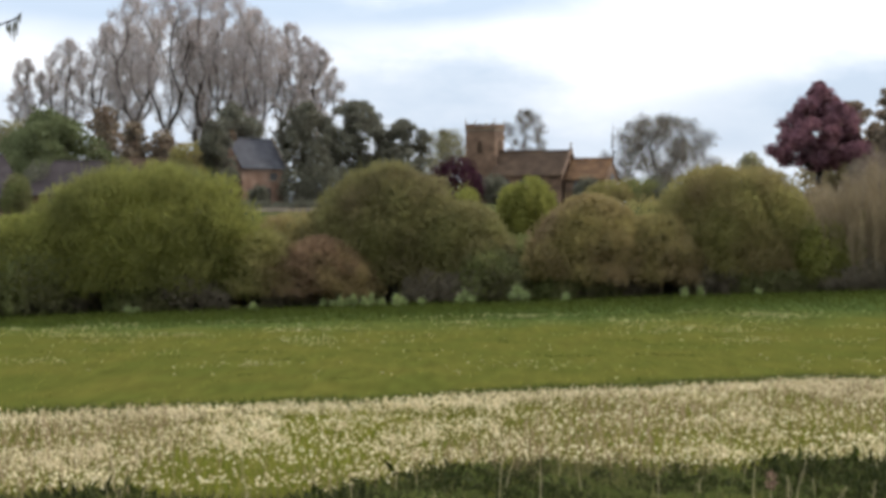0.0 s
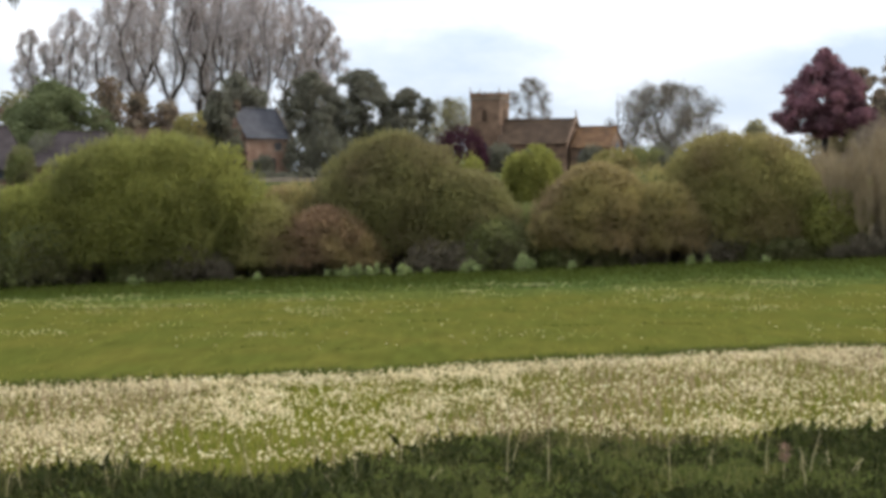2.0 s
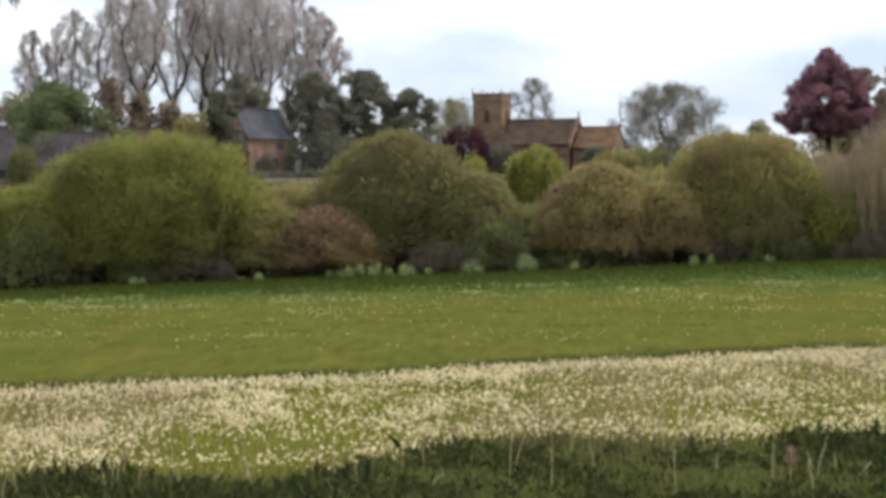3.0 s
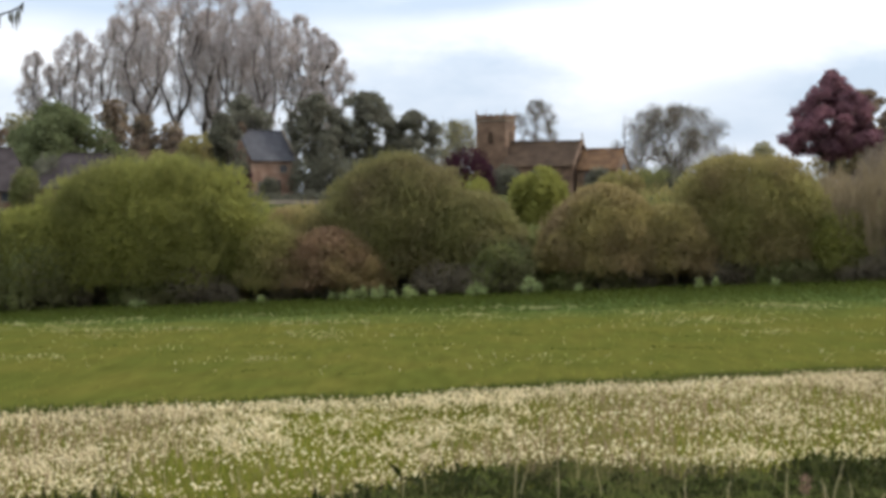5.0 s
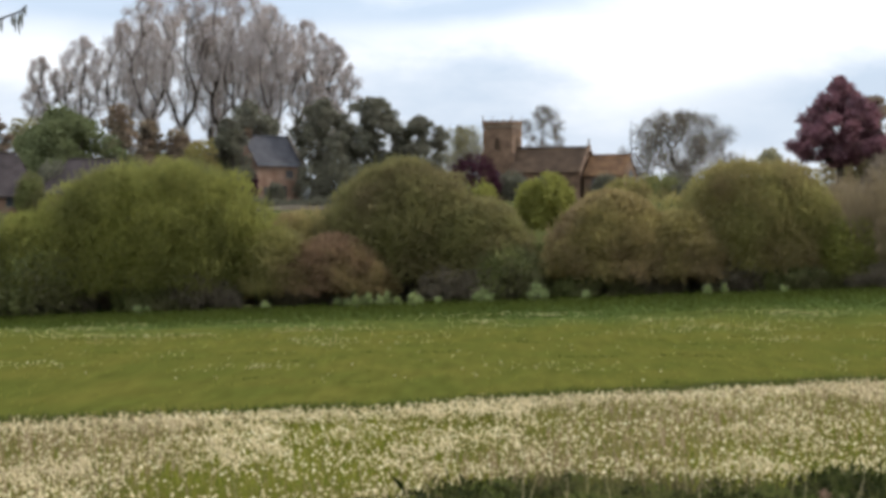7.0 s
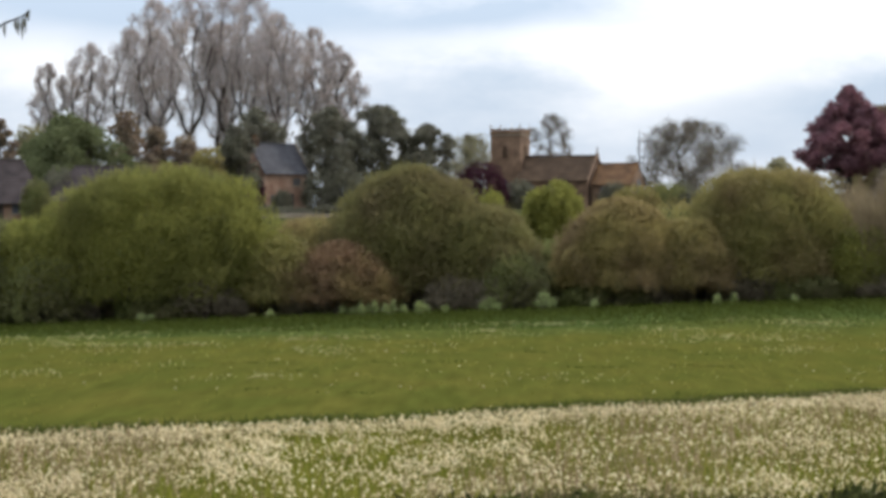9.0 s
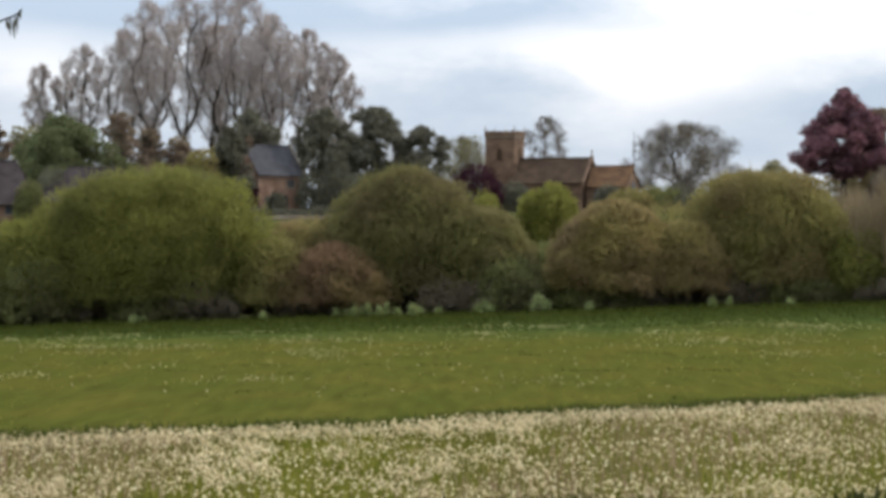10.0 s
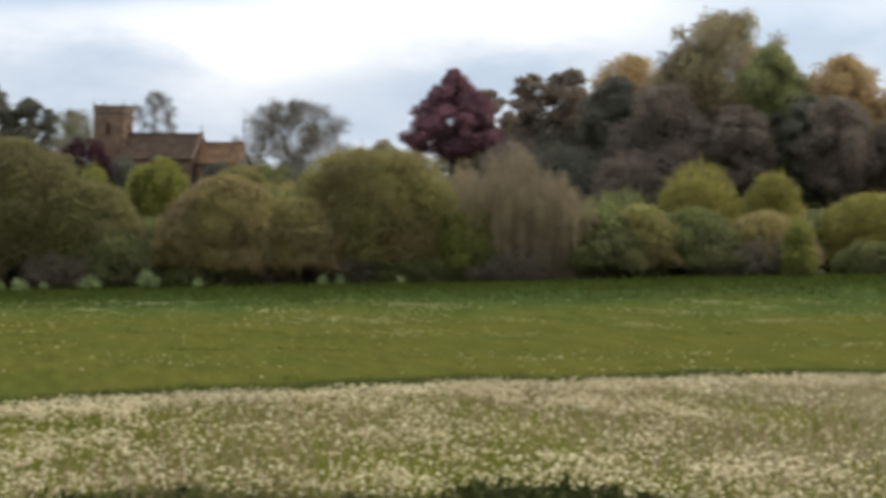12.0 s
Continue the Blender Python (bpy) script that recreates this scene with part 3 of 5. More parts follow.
def tiered_tree(seed, name, label, x, y, w, h, material, bark=None, leaves=12000, size=0.36, n=34, low=0.2, power=0.5, pad=0.15, flat=0.5, radius=0.3, group="", shift=0.0, bow=3.0):
    """A tree whose foliage hangs in flat, ragged tiers round a straight trunk, with gaps between them."""
    rng = np.random.default_rng(seed)
    ob = thing(name, label, "tree", x, y, float(land(x, y)), group=group)
    c, r = [], []
    for i in range(n):
        t = (i + 0.5) / n
        a = 2.4 * i + rng.normal() * 0.4
        rr = w * pad * rng.uniform(0.6, 1.3) * (1 - 0.2 * t)
        k = rng.uniform(0.7, 1.08) if i % 3 else rng.uniform(0.2, 0.6)
        q = max(w / 2 * (1 - t ** bow) ** power * k - rr * 0.7, 0.0)
        c.append((np.cos(a) * q + shift * t, np.sin(a) * q, (low + (1 - low) * t) * h - rr * flat + rng.normal() * 0.03 * h * (1 - t)))
        r.append((rr, rr, rr * flat * rng.uniform(0.8, 1.3)))
    c, r = np.array(c), np.array(r)
    stems(rng, ob, c, radius, bark or DARKBARK, single=True)
    leafy(rng, ob, c, r, leaves, size, material, up=0.25, slim=0.55, floor=0.3)
    k = rng.integers(0, len(c), leaves // 4)
    e = c[k] * rng.uniform(0.75, 1.0, (len(k), 1)) ** [1, 1, 0] + rng.normal(size=(len(k), 3)) * r[k] * 0.5
    v, f = blades(rng, e, rng.normal(size=e.shape), size * 1.6, size)
    arrays("inner_leaves", v, f, material, ob)
    return ob


def thicket(seed, label, x, y, w, h, material, group=""):
    """Leafless osier-like growth: many upright stems that fan out a little and fray into twigs."""
    rng = np.random.default_rng(seed)
    ob = thing("bare_thicket", label, "bush", x, y, float(land(x, y)), group=group)
    n = 240
    a, q = rng.uniform(0, 2 * np.pi, n), np.sqrt(rng.random(n))
    foot = np.stack([np.cos(a) * q * w * 0.48, np.sin(a) * q * 0.9, np.full(n, -0.05)], -1)
    top = h * (0.62 + 0.38 * rng.random(n)) * (1 - 0.30 * np.abs(foot[:, 0]) / (w * 0.48))
    tip = foot + np.stack([foot[:, 0] * 0.10 + rng.normal(size=n) * 0.12, foot[:, 1] * 0.4 + rng.normal(size=n) * 0.12, top], -1)
    mid = (foot + tip) / 2 + rng.normal(size=(n, 3)) * np.array([0.07, 0.07, 0])
    v, f = tubes([(np.array([p, m, e]), [0.020, 0.014, 0.005]) for p, m, e in zip(foot, mid, tip)], 3)
    arrays("trunk", v, f, material, ob, smooth=True)
    k = np.repeat(np.arange(n), 60)
    t = rng.random(len(k))[:, None] ** 0.7
    at = foot[k] + (tip - foot)[k] * t + rng.normal(size=(len(k), 3)) * 0.05
    v, f = blades(rng, at, (tip - foot)[k] * 0.25 + rng.normal(size=(len(k), 3)) * 0.42 + np.array([0, 0, 0.35]), rng.uniform(0.15, 0.6, len(k)), 0.018, 0.0)
    arrays("crown", v, f, material, ob)
    return ob


def box(bm, x0, x1, y0, y1, z0, z1):
    q = [bm.verts.new(p) for p in ((x0, y0, z0), (x1, y0, z0), (x1, y1, z0), (x0, y1, z0), (x0, y0, z1), (x1, y0, z1), (x1, y1, z1), (x0, y1, z1))]
    for i in ((3, 2, 1, 0), (4, 5, 6, 7), (0, 1, 5, 4), (1, 2, 6, 5), (2, 3, 7, 6), (3, 0, 4, 7)):
        bm.faces.new([q[k] for k in i])
    return q


def slab_box(name, material, parent, *b, label=""):
    bm = bmesh.new()
    box(bm, *b)
    bmesh.ops.bevel(bm, geom=bm.edges[:], offset=0.02, segments=1, affect="EDGES")
    return part(name, bm, material, parent, label)


def gable_walls(parent, x0, x1, y0, y1, z0, eave, ridge, material, name="wall"):
    """Four walls of one block with pointed ends; the ridge runs along x."""
    bm = bmesh.new()
    ym = (y0 + y1) / 2
    prof = [(y0, z0), (y1, z0), (y1, eave), (ym, ridge), (y0, eave)]
    a = [bm.verts.new((x0, y, z)) for y, z in prof]
    b = [bm.verts.new((x1, y, z)) for y, z in prof]
    bm.faces.new(a[::-1])
    bm.faces.new(b)
    for i in range(5):
        j = (i + 1) % 5
        bm.faces.new((a[i], a[j], b[j], b[i]))
    bmesh.ops.recalc_face_normals(bm, faces=bm.faces[:])
    return part(name, bm, material, parent)


def pitched_roof(parent, x0, x1, y0, y1, eave, ridge, material, over=0.3, thick=0.16, name="roof", hip=0.0):
    """Two thick slopes that meet in a ridge, in courses that step slightly; one stepped profile drawn along x."""
    bm = bmesh.new()
    ym = (y0 + y1) / 2
    half = (y1 - y0) / 2
    drop = over * (ridge - eave) / half
    rows = 14
    prof = [(-(half + over), eave - drop + 0.03)]
    for k in range(rows):
        a, b = k / rows, (k + 1) / rows
        prof.append((-(half + over) * (1 - a), eave - drop + (ridge - eave + drop) * a + thick))
        prof.append((-(half + over) * (1 - b), eave - drop + (ridge - eave + drop) * b + thick - 0.04))
    prof = prof + [(-q, z) for q, z in prof[:-1][::-1]] + [(0, ridge + 0.03)]
    ra = [bm.verts.new((x0 + hip * (1 - abs(q) / (half + over)), ym + q, z)) for q, z in prof]
    rb = [bm.verts.new((x1 - hip * (1 - abs(q) / (half + over)), ym + q, z)) for q, z in prof]
    bm.faces.new(ra)
    bm.faces.new(rb[::-1])
    for i in range(len(ra)):
        j = (i + 1) % len(ra)
        bm.faces.new((ra[i], rb[i], rb[j], ra[j]))
    bmesh.ops.recalc_face_normals(bm, faces=bm.faces[:])
    roof = part(name, bm, material, parent)
    bm = bmesh.new()
    q = bmesh.ops.create_cone(bm, cap_ends=True, segments=8, radius1=0.13, radius2=0.13, depth=x1 - x0 - 2 * hip, matrix=pose((x0 + x1) / 2, ym, ridge + thick - 0.03, 0, 90, 0))
    part("ridge_tiles", bm, material, roof, smooth=True)
    return roof


def casement(parent, x, y, z, w, h, face="y", name="window"):
    """A window in a front (face y) or end (face x) wall: frame, sill, mullion and panes, standing 4 cm proud."""
    holder = new(name)
    holder.parent = parent
    holder.matrix_basis = pose(x, y, z, 0, 0, 0 if face == "y" else 90)
    bm = bmesh.new()
    for b in ((-w / 2, w / 2, -0.04, 0.06, -h / 2, -h / 2 + 0.08), (-w / 2, w / 2, -0.04, 0.06, h / 2 - 0.08, h / 2), (-w / 2, -w / 2 + 0.08, -0.04, 0.06, -h / 2 + 0.08, h / 2 - 0.08),
              (w / 2 - 0.08, w / 2, -0.04, 0.06, -h / 2 + 0.08, h / 2 - 0.08), (-0.04, 0.04, -0.04, 0.06, -h / 2 + 0.08, h / 2 - 0.08)):
        box(bm, *b)
    part("frame", bm, DRESSED, holder)
    for s in (-1, 1):
        bm = bmesh.new()
        a, b = sorted((s * 0.04, s * (w / 2 - 0.08)))
        box(bm, a, b, -0.015, 0.01, -h / 2 + 0.08, h / 2 - 0.08)
        part("pane", bm, GLASS, holder)
    slab_box("sill", DRESSED, holder, -w / 2 - 0.08, w / 2 + 0.08, -0.12, 0.05, -h / 2 - 0.1, -h / 2)
    return holder


def lancet(parent, x, y, z, w, h, name="lancet_window", turn=0, ma=None):
    """A pointed church window: stone surround and dark leaded glass."""
    holder = new(name)
    holder.parent = parent
    holder.matrix_basis = pose(x, y, z, 0, 0, turn)

    def arch(k):
        pts = [(-w / 2 * k, 0), (w / 2 * k, 0), (w / 2 * k, h * 0.62)]
        pts += [(w / 2 * k * math.cos(a) ** 1.4, h * 0.62 + h * 0.38 * k * math.sin(a)) for a in (0.4, 0.8, 1.2)]
        pts += [(0, h * 0.62 + h * 0.38 * k)]
        return pts + [(-px, pz) for px, pz in pts[2:-1][::-1]]

    for nm, k, y0, y1, mt in (("surround", 1.25, -0.10, 0.1, STONE), ("glazing", 1.0, -0.13, 0.0, ma or GLASS)):
        bm = bmesh.new()
        a = [bm.verts.new((px, y0, pz)) for px, pz in arch(k)]
        b = [bm.verts.new((px, y1, pz)) for px, pz in arch(k)]
        bm.faces.new(a)
        bm.faces.new(b[::-1])
        for i in range(len(a)):
            j = (i + 1) % len(a)
            bm.faces.new((a[j], a[i], b[i], b[j]))
        bmesh.ops.recalc_face_normals(bm, faces=bm.faces[:])
        part(nm, bm, mt, holder)
    return holder


# ---------------------------------------------------------------- ground
def build_ground():
    xs = np.concatenate([np.linspace(-3000, -200, 12)[:-1], np.linspace(-200, -40, 22)[:-1], np.linspace(-40, 60, 81)[:-1], np.linspace(60, 200, 20)[:-1], np.linspace(200, 3000, 12)])
    ys = np.concatenate([np.linspace(-1500, -20, 10)[:-1], np.linspace(-20, 130, 101)[:-1], np.linspace(130, 480, 80)[:-1], np.linspace(480, 4000, 16)])
    gx, gy = np.meshgrid(xs, ys)
    gz = land(gx, gy)
    rng = np.random.default_rng(3)
    near = (np.abs(gx) < 60) & (gy > 0) & (gy < 125)
    gz = gz + np.where(near, rng.normal(size=gz.shape) * 0.012, 0)
    v = np.stack([gx, gy, gz], -1).reshape(-1, 3)
    nx, ny = len(xs), len(ys)
    i = (np.arange(ny - 1)[:, None] * nx + np.arange(nx - 1)[None]).reshape(-1, 1)
    ob = arrays("ground", v, i + np.array([[0, 1, nx + 1, nx]]), PASTURE, smooth=True)
    return tagged(ob, "green pasture sloping up from a meadow to the village", "ground", kind="structure")


build_ground()


def meadow_edge(x):
    """How far the uncut strip full of dandelion clocks reaches."""
    return 40.2 + 6.0 * np.tanh((x - 1.0) / 7.0) + 1.2 * smooth(7, 14, x) + 0.25 * np.sin(x * 1.3) + 0.15 * np.sin(x * 3.1 + 1)


def verge_edge(x):
    """Where the rank herbs before the meadow end."""
    return 28.0 - 3.7 * smooth(0.9, -2.2, x) + 0.35 * np.sin(x * 1.7 + 0.5) + 0.3 * np.sin(x * 0.7) - 0.4 * smooth(4.0, 6.0, x)


def clump(x, y, s, seed):
    """A smooth field from 0 to 1 that clusters plants."""
    rng = np.random.default_rng(seed)
    t = np.zeros_like(x)
    for k in range(9):
        a = rng.uniform(0, 2 * np.pi)
        t += np.sin((x * np.cos(a) * 1.0 + y * np.sin(a) * 0.34) * s * rng.uniform(0.6, 1.7) + rng.uniform(0, 6.28))
    return 1 / (1 + np.exp(-1.5 * t))


def build_meadow():
    rng = np.random.default_rng(11)
    # tall grass of the uncut strip
    n = 70000
    x, y = rng.uniform(-9, 21, n), rng.uniform(25, 47, n)
    k = (y < meadow_edge(x)) & (y > verge_edge(x) - 0.2)
    x, y = x[k], y[k]
    at = np.stack([x, y, land(x, y) - 0.01], -1)
    ax = rng.normal(size=at.shape) * 0.3 + np.array([0, 0, 1])
    v, f = blades(rng, at, ax, rng.uniform(0.10, 0.26, len(x)), rng.uniform(0.012, 0.03, len(x)))
    tagged(arrays("meadow_grass", v, f, GRASS), "uncut meadow grass, yellow-green, between the dandelions", "grass", kind="stuff")
    # drier, straw-coloured grass towards one end
    n = 60000
    x, y = rng.uniform(4, 21, n), rng.uniform(25, 46, n)
    k = (y < meadow_edge(x)) & (y > verge_edge(x) - 1.0) & (rng.random(n) < smooth(5, 10, x) * clump(x, y, 0.9, 13))
    x, y = x[k], y[k]
    at = np.stack([x, y, land(x, y) - 0.01], -1)
    v, f = blades(rng, at, rng.normal(size=at.shape) * 0.3 + np.array([0, 0, 1]), rng.uniform(0.14, 0.34, len(x)), rng.uniform(0.012, 0.028, len(x)))
    tagged(arrays("straw_grass", v, f, STRAW), "pale dry grass stems among the dandelions", "grass", kind="stuff")
    # patches of fresher green, and the beige stems of plants gone over
    n = 64000
    x, y = rng.uniform(-9, 21, n), rng.uniform(25, 47, n)
    k = (y < meadow_edge(x) - 0.4) & (y > verge_edge(x) - 0.3) & (rng.random(n) < clump(x, y, 1.1, 33) ** 2)
    x, y = x[k], y[k]
    at = np.stack([x, y, land(x, y) - 0.01], -1)
    v, f = blades(rng, at, rng.normal(size=at.shape) * 0.35 + np.array([0, 0, 1]), rng.uniform(0.12, 0.30, len(x)), rng.uniform(0.012, 0.03, len(x)))
    tagged(arrays("fresh_grass", v, f, BRIGHTGRASS), "fresh bright green patches of meadow grass", "grass", kind="stuff")
    n = 60000
    x, y = rng.uniform(-9, 21, n), rng.uniform(25, 47, n)
    k = (y < meadow_edge(x)) & (y > verge_edge(x) - 0.4) & (rng.random(n) < 0.05 + 0.6 * clump(x, y, 0.8, 35) ** 1.5 + 0.18 * smooth(5, 9, x))
    x, y = x[k], y[k]
    at = np.stack([x, y, land(x, y) - 0.01], -1)
    v, f = blades(rng, at, rng.normal(size=at.shape) * 0.16 + np.array([0, 0, 1]), rng.uniform(0.18, 0.40, len(x)), rng.uniform(0.006, 0.013, len(x)))
    tagged(arrays("spent_stems", v, f, DRYHEAD), "beige spent dandelion stems among the seed heads", "stems", kind="stuff")
    # seed heads
    n = 235000
    x, y = rng.uniform(-9, 21, n), rng.uniform(25, 47, n)
    e = meadow_edge(x) - y
    dens = 0.04 + 1.15 * (0.15 + 0.85 * clump(x, y, 1.3, 5)) * (0.08 + 0.92 * clump(x, y, 3.6, 6)) * (0.3 + 0.7 * clump(x, y, 8.0, 7))
    dens = 0.9 * np.maximum(np.maximum(dens, 0.62 * smooth(3.2, 0.3, e)), 0.30 * smooth(3.0, 0.5, y - verge_edge(x))) * (1 + 0.4 * smooth(4, 0.5, e)) * (1 - 0.72 * smooth(5.5, 10, x) * smooth(0.5, 4, e))
    k = (e > 0) & (y > verge_edge(x) - 0.3) & (rng.random(n) < dens)
    x, y = x[k], y[k]
    m = len(x)
    hz = land(x, y) + 0.19 + 0.035 * rng.normal(size=m)
    c = np.stack([x, y, hz], -1)
    r = 0.008 + 0.0145 * rng.random(m) ** 0.9
    # each clock: a ragged ball of six facets, flattened below
    dirs = np.array([[1, 0, 0.1], [-0.5, 0.87, 0.1], [-0.5, -0.87, 0.1], [0, 0, 1], [0, 0, -0.75]])
    v = c[:, None] + r[:, None, None] * dirs[None] * rng.uniform(0.8, 1.4, (m, 5, 1))
    f = np.array([[0, 1, 3], [1, 2, 3], [2, 0, 3], [1, 0, 4], [2, 1, 4], [0, 2, 4]])
    ff = (np.arange(m)[:, None, None] * 5 + f[None]).reshape(-1, 3)
    tagged(arrays("dandelion_clocks", v.reshape(-1, 3), ff, CLOCK), "cream dandelion seed heads crowding the meadow strip", "flowers", kind="stuff")
    k = rng.random(m) < 0.3
    x, y, c, m = x[k], y[k], c[k], int(k.sum())
    foot = np.stack([x + rng.normal(size=m) * 0.03, y + rng.normal(size=m) * 0.03, land(x, y)], -1)
    v, f = blades(rng, foot, c - foot, np.linalg.norm(c - foot, axis=1), 0.009, 0)
    tagged(arrays("dandelion_stems", v, f, STEM), "thin pale stems of the dandelion clocks", "stems", kind="stuff")
    # long grass along the far side of the strip, coloured dark for its shade line
    n = 34000
    x = rng.uniform(-9, 21, n)
    y = meadow_edge(x) + rng.uniform(0.15, 1.3, n)
    k = rng.random(n) < 0.15 + 0.85 * clump(x, y * 0, 1.4, 9)
    x, y = x[k], y[k]
    at = np.stack([x, y, land(x, y) - 0.01], -1)
    v, f = blades(rng, at, rng.normal(size=at.shape) * 0.25 + np.array([0, 0, 1]), rng.uniform(0.22, 0.31, len(x)), 0.045)
    tagged(arrays("edge_grass", v, f, SHADEGRASS), "long grass coloured dark as the shade line along the uncut strip", "grass", kind="stuff")
    # tufts over the mown field
    n = 16000
    x, y = rng.uniform(-22, 34, n), rng.uniform(40, 109, n)
    k = (y > meadow_edge(x) + 1) & (rng.random(n) < 0.15 + 0.85 * clump(x, y, 0.7, 21) ** 2)
    x, y = x[k], y[k]
    at = np.stack([x, y, land(x, y) - 0.01], -1)
    v, f = blades(rng, at, rng.normal(size=at.shape) * 0.5 + np.array([0, 0, 1]), rng.uniform(0.03, 0.07, len(x)), rng.uniform(0.02, 0.04, len(x)))
    tagged(arrays("field_grass", v, f, GRASS), "short tufts of grass on the mown field", "grass", kind="stuff")
    # darker tufts dotted over it
    xs, ys = [], []
    for k in range(150):
        q = int(rng.uniform(14, 40))
        cx, cy = rng.uniform(-22, 34), 47 + 58 * rng.random() ** 1.3
        xs.append(cx + rng.normal(size=q) * rng.uniform(0.10, 0.30))
        ys.append(cy + rng.normal(size=q) * rng.uniform(0.10, 0.30))
    x, y = np.concatenate(xs), np.concatenate(ys)
    k = y > meadow_edge(x) + 1.5
    x, y = x[k], y[k]
    at = np.stack([x, y, land(x, y) - 0.01], -1)
    v, f = blades(rng, at, rng.normal(size=at.shape) * 0.5 + np.array([0, 0, 1]), rng.uniform(0.03, 0.08, len(x)), rng.uniform(0.015, 0.03, len(x)))
    tagged(arrays("field_tufts", v, f, LUSHGRASS), "darker tufts of coarse grass on the mown field", "grass", kind="stuff")
    # lusher, longer grass below the hedge, its colour darkened for the shade too
    n = 60000
    x = rng.uniform(-24, 40, n)
    q = rng.random(n) ** 1.25
    y = 107.0 - 24 * q
    at = np.stack([x, y, land(x, y) - 0.01], -1)
    v, f = blades(rng, at, rng.normal(size=at.shape) * 0.4 + np.array([0, 0, 1]), rng.uniform(0.06, 0.34, n) * (1.05 - q), rng.uniform(0.03, 0.06, n))
    tagged(arrays("hedge_foot_grass", v, f, LUSHGRASS), "lush grass with shade in its colour along the hedge foot", "grass", kind="stuff")
    # scattered clocks in long drifts on the field
    xs, ys = [rng.uniform(-22, 34, 800)], [rng.uniform(46, 98, 800)]
    for k in range(105):
        q = int(rng.uniform(8, 60))
        dx, dy = rng.uniform(-22, 34), 87 - np.abs(rng.normal(0, 14) + rng.normal(0, 4))
        xs.append(dx + rng.normal(size=q) * rng.uniform(0.25, 1.0))
        ys.append(dy + rng.normal(size=q) * rng.uniform(0.2, 0.7))
    x, y = np.concatenate(xs), np.concatenate(ys)
    k = (y > meadow_edge(x) + 2) & (y < 91)
    x, y = x[k], y[k]
    m = len(x)
    r = rng.uniform(0.010, 0.028, m)
    c = np.stack([x, y, land(x, y) + rng.uniform(0.06, 0.16, m)], -1)
    v = c[:, None] + r[:, None, None] * dirs[None] * rng.uniform(0.8, 1.4, (m, 5, 1))
    f = np.array([[0, 1, 3], [1, 2, 3], [2, 0, 3], [1, 0, 4], [2, 1, 4], [0, 2, 4]])
    ff = (np.arange(m)[:, None, None] * 5 + f[None]).reshape(-1, 3)
    tagged(arrays("field_clocks", v.reshape(-1, 3), ff, FIELDCLOCK), "scattered dandelion seed heads on the mown field", "flowers", kind="stuff")


build_meadow()


